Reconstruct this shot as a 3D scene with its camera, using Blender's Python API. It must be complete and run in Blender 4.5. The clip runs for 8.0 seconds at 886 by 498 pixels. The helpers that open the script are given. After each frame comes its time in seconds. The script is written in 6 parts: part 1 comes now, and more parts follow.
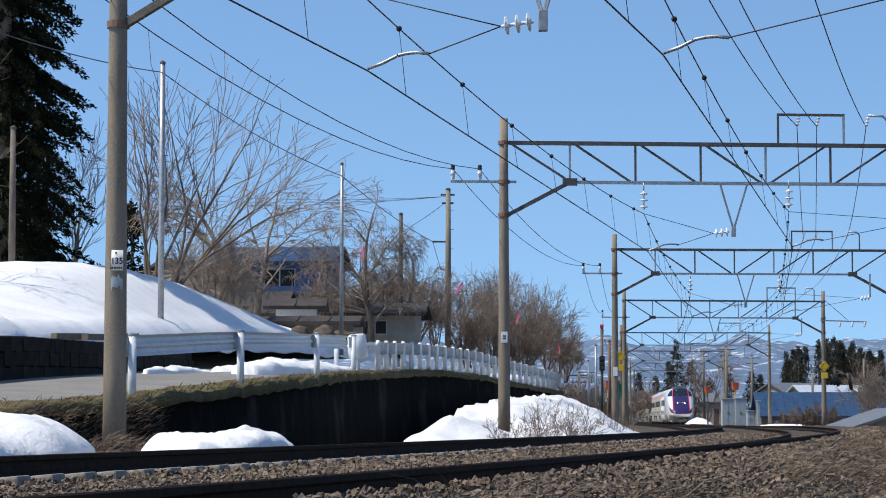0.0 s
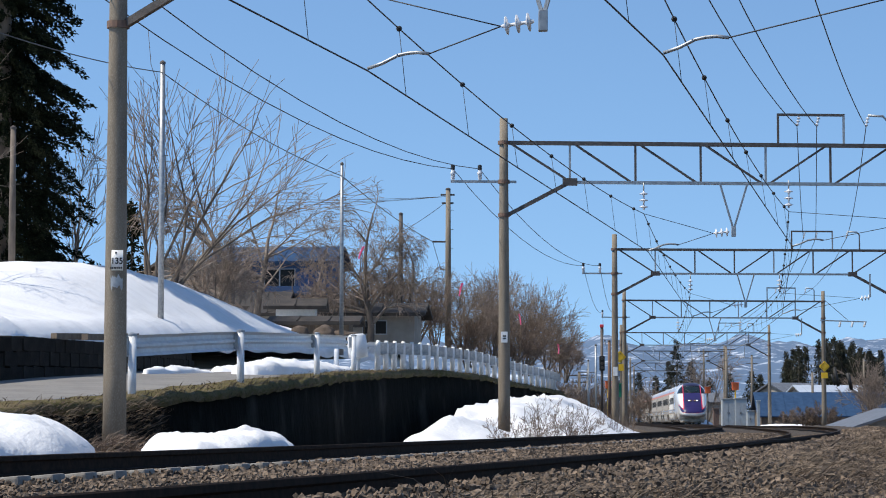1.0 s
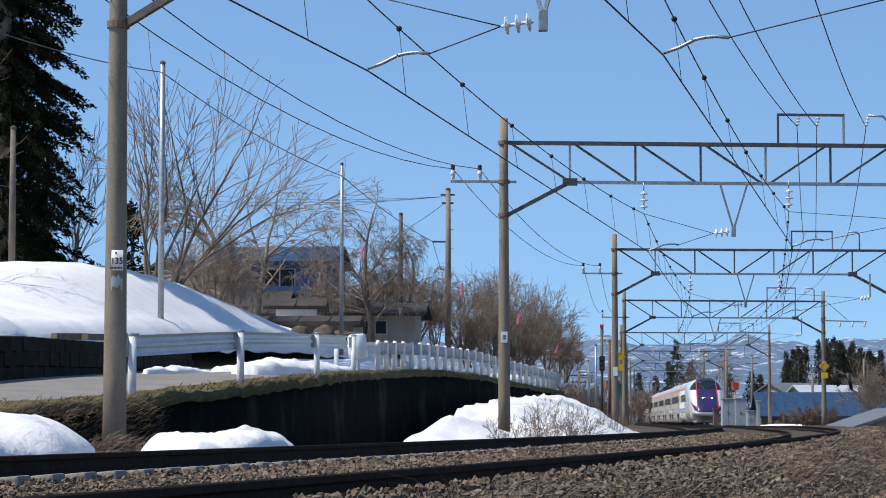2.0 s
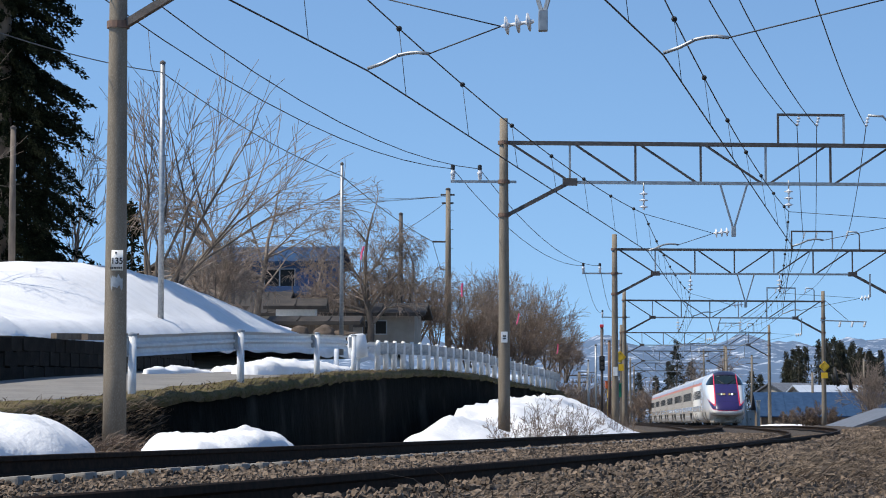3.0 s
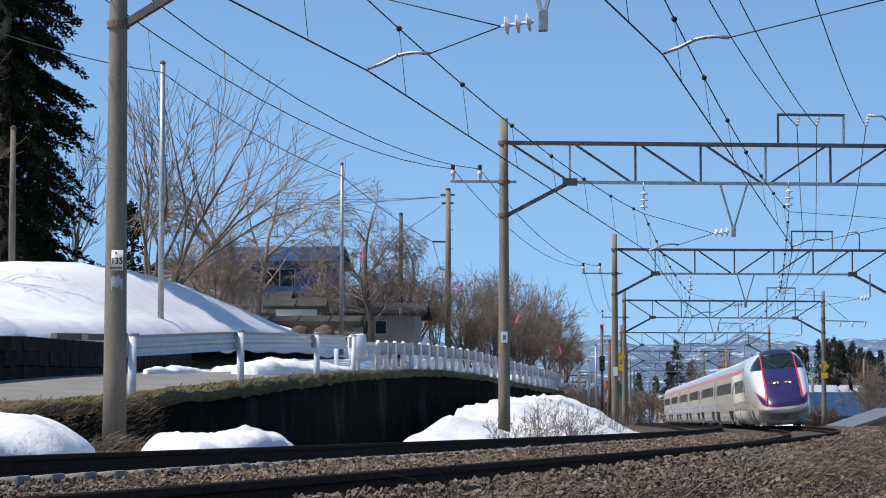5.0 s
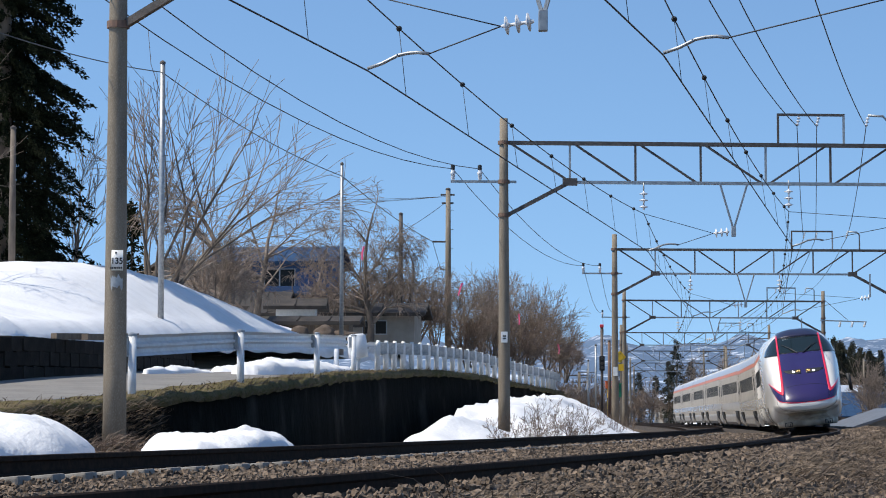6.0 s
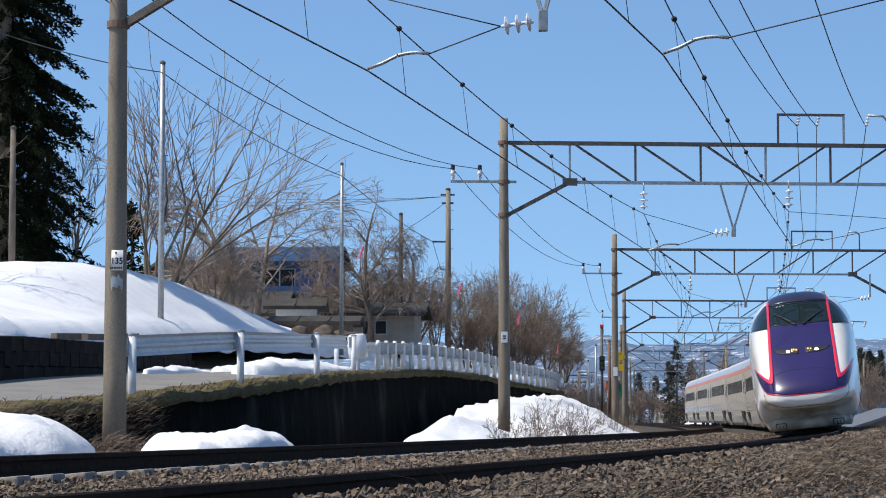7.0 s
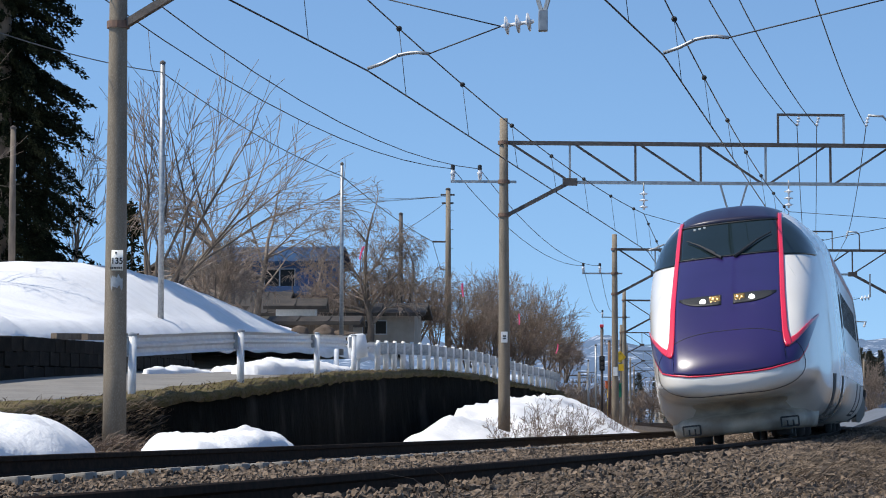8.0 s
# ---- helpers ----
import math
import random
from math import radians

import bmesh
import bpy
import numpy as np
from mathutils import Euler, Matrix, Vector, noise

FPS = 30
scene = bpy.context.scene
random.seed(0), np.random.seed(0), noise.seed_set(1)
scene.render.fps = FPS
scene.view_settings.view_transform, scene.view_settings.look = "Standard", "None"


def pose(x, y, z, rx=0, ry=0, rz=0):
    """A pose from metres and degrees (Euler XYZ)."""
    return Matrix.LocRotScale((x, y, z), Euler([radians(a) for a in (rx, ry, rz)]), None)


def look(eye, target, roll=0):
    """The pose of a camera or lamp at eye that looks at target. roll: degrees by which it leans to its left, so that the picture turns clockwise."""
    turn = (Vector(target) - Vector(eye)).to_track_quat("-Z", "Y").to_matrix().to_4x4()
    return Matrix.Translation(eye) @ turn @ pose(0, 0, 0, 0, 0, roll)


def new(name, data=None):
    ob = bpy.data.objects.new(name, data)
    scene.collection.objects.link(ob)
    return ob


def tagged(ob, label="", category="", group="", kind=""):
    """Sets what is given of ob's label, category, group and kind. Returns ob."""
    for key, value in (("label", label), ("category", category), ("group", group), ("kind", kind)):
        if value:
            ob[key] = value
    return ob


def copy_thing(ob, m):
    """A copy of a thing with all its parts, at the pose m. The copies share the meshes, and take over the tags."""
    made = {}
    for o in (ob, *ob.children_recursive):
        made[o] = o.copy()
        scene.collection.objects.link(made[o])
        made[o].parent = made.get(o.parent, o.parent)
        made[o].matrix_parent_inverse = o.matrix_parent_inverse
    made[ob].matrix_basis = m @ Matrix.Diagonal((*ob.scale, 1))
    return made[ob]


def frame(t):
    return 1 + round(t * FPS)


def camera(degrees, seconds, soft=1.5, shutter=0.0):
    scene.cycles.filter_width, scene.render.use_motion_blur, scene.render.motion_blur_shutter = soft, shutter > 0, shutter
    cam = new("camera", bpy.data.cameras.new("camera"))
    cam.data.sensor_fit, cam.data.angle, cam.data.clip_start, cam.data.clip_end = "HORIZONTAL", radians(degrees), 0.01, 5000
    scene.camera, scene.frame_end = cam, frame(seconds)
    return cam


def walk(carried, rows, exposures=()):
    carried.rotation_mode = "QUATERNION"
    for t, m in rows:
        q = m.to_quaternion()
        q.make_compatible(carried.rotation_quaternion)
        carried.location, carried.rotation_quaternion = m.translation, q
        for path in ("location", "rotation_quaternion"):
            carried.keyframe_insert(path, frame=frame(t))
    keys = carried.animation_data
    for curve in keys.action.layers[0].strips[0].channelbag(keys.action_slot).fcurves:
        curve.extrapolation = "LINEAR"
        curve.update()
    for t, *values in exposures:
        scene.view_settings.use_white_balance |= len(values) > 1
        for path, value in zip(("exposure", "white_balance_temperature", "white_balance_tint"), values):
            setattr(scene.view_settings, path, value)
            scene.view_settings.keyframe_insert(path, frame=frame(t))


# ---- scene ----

# ------------------------------------------------------------ camera
EYE = (0.0, 0.0, 0.33)
cam = camera(20.79, 8.0, soft=1.0, shutter=0.0)
CAM_POSE = look(EYE, (0.0, 42.74, 0.33 + 3.038))
walk(cam, [(0.0, CAM_POSE), (8.0, CAM_POSE)], exposures=[(0.0, 0.18), (8.0, 0.18)])

# ------------------------------------------------------------ world and sun
SUN_TO = Vector((-0.54, -0.12, 0.80)).normalized()
world = bpy.data.worlds.new("sky")
scene.world = world
world.use_nodes = True
wn = world.node_tree.nodes
sky = wn.new("ShaderNodeTexSky")
sky.sky_type = "NISHITA"
sky.sun_disc = False
sky.sun_elevation = math.asin(SUN_TO.z)
sky.sun_rotation = math.atan2(SUN_TO.x, SUN_TO.y)
sky.altitude, sky.air_density, sky.dust_density, sky.ozone_density = 300, 1.0, 0.5, 4.5
wn["Background"].inputs["Strength"].default_value = 0.152
co = wn.new("ShaderNodeTexCoord")
lift = wn.new("ShaderNodeVectorMath")
lift.operation = "ADD"
lift.inputs[1].default_value = (0, 0, 0.13)
world.node_tree.links.new(co.outputs["Generated"], lift.inputs[0])
world.node_tree.links.new(lift.outputs[0], sky.inputs["Vector"])
tint = wn.new("ShaderNodeMix")
tint.data_type, tint.blend_type = "RGBA", "MULTIPLY"
tint.inputs["Factor"].default_value = 1.0
tint.inputs["B"].default_value = (0.91, 1.0, 1.01, 1)
world.node_tree.links.new(sky.outputs[0], tint.inputs["A"])
world.node_tree.links.new(tint.outputs["Result"], wn["Background"].inputs["Color"])
sun_data = bpy.data.lights.new("sun", "SUN")
sun_data.energy, sun_data.angle, sun_data.color = 4.5, radians(0.53), (1.0, 0.935, 0.82)
sun = new("sun", sun_data)
sun.matrix_world = look(SUN_TO * 50, (0, 0, 0))


# ------------------------------------------------------------ materials
def material(name, base, rough=0.7, metal=0.0, second=None, scale=6.0, bump=0.15, fine=40.0, coat=0.0, detail=6.0,
             stretch=(1, 1, 1), vary=0.0, speck=None, emit=0.0, contrast=(0.35, 0.65), third=None, dist=0.02, spec=0.5):
    """Base colour broken up at two scales, with a fine relief; vary: brightness change from island to island or piece to piece."""
    m = bpy.data.materials.new(name)
    m.use_nodes = True
    t = m.node_tree
    n, link = t.nodes, t.links.new
    b = n["Principled BSDF"]
    b.inputs["Roughness"].default_value = rough
    b.inputs["Metallic"].default_value = metal
    b.inputs["Specular IOR Level"].default_value = spec
    b.inputs["Coat Weight"].default_value = coat
    b.inputs["Coat Roughness"].default_value = 0.05
    co = n.new("ShaderNodeTexCoord")
    mp = n.new("ShaderNodeMapping")
    mp.inputs["Scale"].default_value = stretch
    link(co.outputs["Object"], mp.inputs["Vector"])
    big = n.new("ShaderNodeTexNoise")
    big.inputs["Scale"].default_value = scale
    big.inputs["Detail"].default_value = detail
    link(mp.outputs[0], big.inputs["Vector"])
    ramp = n.new("ShaderNodeMapRange")
    ramp.inputs["From Min"].default_value, ramp.inputs["From Max"].default_value = contrast
    link(big.outputs["Fac"], ramp.inputs["Value"])
    mix = n.new("ShaderNodeMix")
    mix.data_type = "RGBA"
    second = second or tuple(c * 0.7 for c in base)
    mix.inputs["A"].default_value = (*base, 1)
    mix.inputs["B"].default_value = (*second, 1)
    link(ramp.outputs[0], mix.inputs["Factor"])
    col = mix.outputs["Result"]
    small = n.new("ShaderNodeTexNoise")
    small.inputs["Scale"].default_value = fine
    small.inputs["Detail"].default_value = 4
    link(mp.outputs[0], small.inputs["Vector"])
    if third:
        r2 = n.new("ShaderNodeMapRange")
        r2.inputs["From Min"].default_value, r2.inputs["From Max"].default_value = 0.5, 0.68
        link(small.outputs["Fac"], r2.inputs["Value"])
        mx = n.new("ShaderNodeMix")
        mx.data_type = "RGBA"
        link(col, mx.inputs["A"])
        mx.inputs["B"].default_value = (*third, 1)
        link(r2.outputs[0], mx.inputs["Factor"])
        col = mx.outputs["Result"]
    if vary:
        geo = n.new("ShaderNodeNewGeometry")
        info = n.new("ShaderNodeObjectInfo")
        add = n.new("ShaderNodeMath")
        add.operation = "ADD"
        link(geo.outputs["Random Per Island"], add.inputs[0])
        link(info.outputs["Random"], add.inputs[1])
        fr = n.new("ShaderNodeMath")
        fr.operation = "FRACT"
        link(add.outputs[0], fr.inputs[0])
        rng = n.new("ShaderNodeMapRange")
        rng.inputs["To Min"].default_value, rng.inputs["To Max"].default_value = 1 - vary, 1 + vary
        link(fr.outputs[0], rng.inputs["Value"])
        mul = n.new("ShaderNodeMix")
        mul.data_type, mul.blend_type = "RGBA", "MULTIPLY"
        mul.inputs["Factor"].default_value = 1
        link(col, mul.inputs["A"])
        link(rng.outputs[0], mul.inputs["B"])
        col = mul.outputs["Result"]
    link(col, b.inputs["Base Color"])
    if bump:
        bp = n.new("ShaderNodeBump")
        bp.inputs["Strength"].default_value = bump
        bp.inputs["Distance"].default_value = dist
        link(small.outputs["Fac"], bp.inputs["Height"])
        link(bp.outputs[0], b.inputs["Normal"])
    if emit:
        b.inputs["Emission Color"].default_value = (*base, 1)
        b.inputs["Emission Strength"].default_value = emit
    return m


def glass_material(name, tint, rough=0.04, spec=0.5, coat=0.0):
    m = bpy.data.materials.new(name)
    m.use_nodes = True
    b = m.node_tree.nodes["Principled BSDF"]
    b.inputs["Base Color"].default_value = (*tint, 1)
    b.inputs["Roughness"].default_value = rough
    b.inputs["IOR"].default_value = 1.5
    b.inputs["Coat Weight"].default_value = coat
    b.inputs["Specular IOR Level"].default_value = spec
    return m


M = dict(
    ballast=material("ballast_stone", (0.115, 0.086, 0.066), 0.9, spec=0.2, second=(0.2, 0.145, 0.1), scale=9, vary=0.5, bump=0.5, fine=60, third=(0.06, 0.055, 0.05)),
    ballast_bed=material("ballast_bed", (0.05, 0.043, 0.037), 0.95, spec=0.2, second=(0.1, 0.08, 0.064), scale=14, bump=1.0, fine=22, third=(0.07, 0.06, 0.055), dist=0.06),
    soil=material("dry_soil", (0.09, 0.066, 0.044), 0.95, spec=0.2, second=(0.15, 0.11, 0.068), scale=0.8, bump=0.8, fine=9, third=(0.08, 0.065, 0.04), dist=0.1),
    rail=material("rail_steel", (0.018, 0.0135, 0.011), 0.85, 0.0, spec=0.06, second=(0.034, 0.023, 0.017), scale=20, bump=0.1),
    railtop=material("rail_running_surface", (0.045, 0.038, 0.034), 0.85, 0.0, spec=0.1, second=(0.06, 0.05, 0.045), scale=15, bump=0.02),
    sleeper=material("concrete_sleeper", (0.3, 0.28, 0.25), 0.9, second=(0.2, 0.18, 0.16), scale=8, bump=0.3),
    concrete=material("pole_concrete", (0.225, 0.183, 0.135), 0.85, second=(0.155, 0.125, 0.092), scale=2.2, bump=0.15, fine=60, stretch=(3, 3, 0.6), third=(0.3, 0.26, 0.205)),
    galv=material("galvanised_steel", (0.42, 0.43, 0.43), 0.5, 0.7, second=(0.3, 0.31, 0.32), scale=12, bump=0.05),
    steel=material("weathered_steel", (0.085, 0.075, 0.07), 0.7, 0.2, second=(0.14, 0.12, 0.105), scale=7, bump=0.08, third=(0.075, 0.055, 0.045)),
    rust=material("rusty_steel", (0.22, 0.13, 0.09), 0.8, 0.2, second=(0.13, 0.09, 0.075), scale=14, bump=0.25),
    wire=material("catenary_wire", (0.05, 0.05, 0.055), 0.6, 0.3, bump=0),
    porcelain=material("porcelain", (0.75, 0.76, 0.78), 0.25, second=(0.6, 0.6, 0.62), scale=20, bump=0, coat=0.4),
    snow=material("old_snow", (0.74, 0.74, 0.75), 0.75, second=(0.63, 0.63, 0.64), scale=1.3, bump=0.4, fine=10, contrast=(0.45, 0.8), dist=0.06),
    # near-black base holds the shade of the wall face; paler patches are its own
    wallstone=material("shade_darkened_concrete_wall", (0.007, 0.0065, 0.005), 0.95, spec=0.03, second=(0.036, 0.033, 0.027), scale=0.55, bump=0.8, fine=7, stretch=(1, 1, 0.8), contrast=(0.55, 0.7), dist=0.06),
    # block colour lowered to include the shade on the side facing the lane
    blockwall=material("shade_darkened_block_wall", (0.024, 0.022, 0.019), 0.9, spec=0.1, second=(0.012, 0.011, 0.01), scale=3, bump=0.5, fine=18, vary=0.2),
    asphalt=material("worn_asphalt", (0.2, 0.19, 0.175), 0.92, second=(0.15, 0.14, 0.13), scale=1.5, bump=0.3, fine=60, third=(0.24, 0.22, 0.2)),
    moss=material("mossy_turf", (0.09, 0.078, 0.024), 0.95, spec=0.15, second=(0.15, 0.115, 0.065), scale=2.5, bump=0.8, fine=25, third=(0.04, 0.038, 0.012), dist=0.05),
    straw=material("dry_grass", (0.2, 0.155, 0.112), 0.8, spec=0.15, second=(0.1, 0.073, 0.054), scale=3, bump=0, vary=0.45),
    whitepaint=material("white_painted_steel", (0.72, 0.74, 0.76), 0.4, second=(0.6, 0.61, 0.62), scale=5, bump=0.04, third=(0.66, 0.66, 0.66)),
    bark=material("grey_bark", (0.17, 0.135, 0.105), 0.9, second=(0.1, 0.08, 0.065), scale=8, bump=0.4, fine=40, stretch=(1, 1, 0.3)),
    twig=material("bare_twigs", (0.2, 0.155, 0.125), 0.85, second=(0.26, 0.2, 0.155), scale=1.5, bump=0, vary=0.35),
    pale=material("pale_bare_twigs", (0.3, 0.245, 0.2), 0.85, second=(0.18, 0.13, 0.10), scale=1.5, bump=0, vary=0.3),
    brush=material("reddish_brush", (0.15, 0.108, 0.082), 0.85, second=(0.2, 0.145, 0.108), scale=1.5, bump=0, vary=0.4),
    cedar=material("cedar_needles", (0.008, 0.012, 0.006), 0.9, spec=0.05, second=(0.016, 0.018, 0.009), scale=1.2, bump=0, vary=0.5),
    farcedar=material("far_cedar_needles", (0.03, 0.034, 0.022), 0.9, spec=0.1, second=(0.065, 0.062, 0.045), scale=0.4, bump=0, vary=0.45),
    # pale blue base carries the haze of distance
    mountain=material("hazy_mountain", (0.15, 0.2, 0.3), 1.0, second=(0.21, 0.26, 0.36), scale=0.02, bump=0, fine=0.05),
    body=material("train_white", (0.82, 0.775, 0.71), 0.25, second=(0.77, 0.725, 0.66), scale=0.8, bump=0.0, coat=0.6),
    bodysilver=material("train_silver", (0.44, 0.40, 0.35), 0.4, 0.0, second=(0.37, 0.335, 0.295), scale=1.2, bump=0, coat=0.15),
    roofsilver=material("train_roof", (0.48, 0.5, 0.54), 0.35, 0.35, second=(0.42, 0.44, 0.48), scale=1.5, bump=0),
    purple=material("train_purple", (0.022, 0.012, 0.085), 0.3, second=(0.019, 0.011, 0.075), scale=1.0, bump=0, coat=0.35),
    crown=material("train_crown", (0.014, 0.010, 0.035), 0.35, second=(0.011, 0.009, 0.028), scale=1.0, bump=0, coat=0.3),
    # emission stands in for glints on the amber reflectors
    glintgold=material("reflector_glint_glow", (1.0, 0.72, 0.3), 0.2, bump=0, emit=2.5),
    red=material("train_red", (0.72, 0.02, 0.06), 0.3, second=(0.62, 0.02, 0.05), scale=2, bump=0, coat=0.4),
    orange=material("train_orange", (0.55, 0.17, 0.07), 0.4, second=(0.64, 0.17, 0.06), scale=1, bump=0),
    skirt=material("train_skirt", (0.5, 0.43, 0.33), 0.55, second=(0.26, 0.22, 0.17), scale=2.5, bump=0.05),
    under=material("underframe_black", (0.025, 0.024, 0.023), 0.7, second=(0.05, 0.045, 0.04), scale=6, bump=0.2),
    seam=material("panel_seam", (0.02, 0.02, 0.025), 0.6, bump=0),
    rubber=material("black_rubber", (0.015, 0.015, 0.016), 0.55, bump=0),
    glass=glass_material("tinted_glass", (0.01, 0.018, 0.02), 0.06, 0.35),
    carglass=glass_material("carriage_glass", (0.03, 0.03, 0.028), 0.6, 0.08),
    lampwhite=material("lit_headlamp", (1.0, 0.97, 0.9), 0.3, bump=0, emit=9.0),
    lampyellow=material("halogen_lamp", (0.42, 0.25, 0.08), 0.25, 0.6, second=(0.2, 0.12, 0.05), scale=30, bump=0.4),
    blueroof=material("blue_metal_roof", (0.018, 0.045, 0.1), 0.55, 0.0, spec=0.2, second=(0.03, 0.065, 0.13), scale=2, bump=0.05),
    bluewall=material("blue_siding", (0.05, 0.1, 0.21), 0.7, second=(0.04, 0.08, 0.17), scale=3, bump=0.1, stretch=(1, 1, 6)),
    paleblue=material("pale_metal_roof", (0.42, 0.46, 0.52), 0.55, 0.1, second=(0.36, 0.4, 0.46), scale=1, bump=0.05),
    shedroof=material("dark_shed_roof", (0.045, 0.042, 0.04), 0.75, spec=0.15, second=(0.075, 0.065, 0.058), scale=2.5, bump=0.2),
    darkroof=material("grey_roof", (0.10, 0.11, 0.13), 0.6, second=(0.14, 0.15, 0.17), scale=2, bump=0.1),
    housewall=material("cream_wall", (0.33, 0.295, 0.25), 0.8, second=(0.26, 0.23, 0.195), scale=2, bump=0.1),
    shedwall=material("weathered_boards", (0.2, 0.16, 0.12), 0.85, second=(0.13, 0.1, 0.08), scale=4, bump=0.3, stretch=(4, 4, 0.6)),
    boulder=material("field_stone", (0.13, 0.1, 0.08), 0.9, spec=0.2, second=(0.07, 0.055, 0.045), scale=4, bump=0.6, fine=18, dist=0.03),
    yellow=material("yellow_sign", (0.85, 0.52, 0.02), 0.5, second=(0.75, 0.45, 0.02), scale=5, bump=0),
    orangebox=material("orange_box", (0.8, 0.16, 0.04), 0.5, second=(0.65, 0.12, 0.03), scale=5, bump=0),
    green=material("green_sign", (0.03, 0.28, 0.14), 0.5, bump=0),
    pink=material("pink_ribbon", (0.9, 0.14, 0.28), 0.6, second=(0.8, 0.1, 0.22), scale=4, bump=0),
    redlamp=material("red_marker", (0.7, 0.05, 0.06), 0.5, bump=0),
    signwhite=material("white_label", (0.78, 0.78, 0.76), 0.5, second=(0.68, 0.68, 0.66), scale=14, bump=0),
    ink=material("black_ink", (0.02, 0.02, 0.02), 0.6, bump=0),
    boxgrey=material("grey_cabinet_paint", (0.42, 0.44, 0.44), 0.5, second=(0.35, 0.365, 0.365), scale=3, bump=0.03),
)


# ------------------------------------------------------------ mesh helpers
def mesh_object(name, verts, faces, mat, parent=None, smooth=False, mat_index=None, label=""):
    me = bpy.data.meshes.new(name)
    me.from_pydata([tuple(v) for v in verts], [], faces)
    for one in (mat if isinstance(mat, (list, tuple)) else [mat]):
        me.materials.append(one)
    if mat_index is not None:
        me.polygons.foreach_set("material_index", mat_index)
    if smooth:
        me.polygons.foreach_set("use_smooth", [True] * len(me.polygons))
    me.update()
    ob = new(name, me)
    if parent:
        ob.parent = parent
    if label:
        ob["label"] = label
    return ob


def part(name, bm, mat, parent=None, label="", smooth=False):
    me = bpy.data.meshes.new(name)
    bmesh.ops.recalc_face_normals(bm, faces=bm.faces)
    if smooth:
        for f in bm.faces:
            f.smooth = True
    bm.to_mesh(me)
    bm.free()
    me.materials.append(mat)
    ob = new(name, me)
    if parent:
        ob.parent = parent
    if label:
        ob["label"] = label
    return ob


def add_box(bm, lo, hi, m=None, bevel=0.0):
    vs = bmesh.ops.create_cube(bm, size=1.0)["verts"]
    c = [(a + b) / 2 for a, b in zip(lo, hi)]
    s = [abs(b - a) for a, b in zip(lo, hi)]
    mat = Matrix.Translation(c) @ Matrix.Diagonal((*s, 1))
    bmesh.ops.transform(bm, matrix=(m @ mat) if m else mat, verts=vs)
    if bevel:
        es = list({e for v in vs for e in v.link_edges})
        bmesh.ops.bevel(bm, geom=es, offset=bevel, segments=2, affect="EDGES", profile=0.6)
    return vs


def add_tube(bm, pts, radii, sides=8, cap=True):
    """A tube through points with a radius at each."""
    pts = [Vector(p) for p in pts]
    if not isinstance(radii, (list, tuple)):
        radii = [radii] * len(pts)
    rings = []
    for i, p in enumerate(pts):
        d = (pts[min(i + 1, len(pts) - 1)] - pts[max(i - 1, 0)]).normalized()
        a = d.cross(Vector((0, 0, 1)))
        if a.length < 0.05:
            a = d.cross(Vector((0, 1, 0)))
        a.normalize()
        b = d.cross(a)
        rings.append([bm.verts.new(p + radii[i] * (math.cos(2 * math.pi * k / sides) * a + math.sin(2 * math.pi * k / sides) * b)) for k in range(sides)])
    for r0, r1 in zip(rings, rings[1:]):
        for k in range(sides):
            bm.faces.new((r0[k], r0[(k + 1) % sides], r1[(k + 1) % sides], r1[k]))
    if cap:
        bm.faces.new(rings[0][::-1])
        bm.faces.new(rings[-1])


def tube_part(name, pts, radii, mat, parent=None, sides=8, label="", smooth=True):
    bm = bmesh.new()
    add_tube(bm, pts, radii, sides)
    return part(name, bm, mat, parent, label, smooth)


def add_bar(bm, a, b, w, h):
    """A square bar from a to b."""
    a, b = Vector(a), Vector(b)
    d = b - a
    q = d.to_track_quat("Y", "Z").to_matrix().to_4x4()
    add_box(bm, (-w / 2, 0, -h / 2), (w / 2, d.length, h / 2), Matrix.Translation(a) @ q)


def bar_part(name, a, b, w, h, mat, parent=None):
    bm = bmesh.new()
    add_bar(bm, a, b, w, h)
    return part(name, bm, mat, parent)


def box_part(name, lo, hi, mat, parent=None, bevel=0.0, label="", m=None):
    bm = bmesh.new()
    add_box(bm, lo, hi, m, bevel)
    return part(name, bm, mat, parent, label)


def empty_at(name, x, y, z, rz=0.0):
    e = new(name)
    e.matrix_world = pose(x, y, z, 0, 0, rz)
    return e


def lathe(bm, profile, centre=(0, 0, 0), axis=(0, 0, 1), sides=12):
    """A turned body: profile of (radius, along the axis)."""
    ax = Vector(axis).normalized()
    a = ax.orthogonal().normalized()
    b = ax.cross(a)
    c = Vector(centre)
    rings = [[bm.verts.new(c + ax * t + max(r, 0.001) * (math.cos(2 * math.pi * k / sides) * a + math.sin(2 * math.pi * k / sides) * b)) for k in range(sides)] for r, t in profile]
    for r0, r1 in zip(rings, rings[1:]):
        for k in range(sides):
            bm.faces.new((r0[k], r0[(k + 1) % sides], r1[(k + 1) % sides], r1[k]))
    bm.faces.new(rings[0][::-1])
    bm.faces.new(rings[-1])


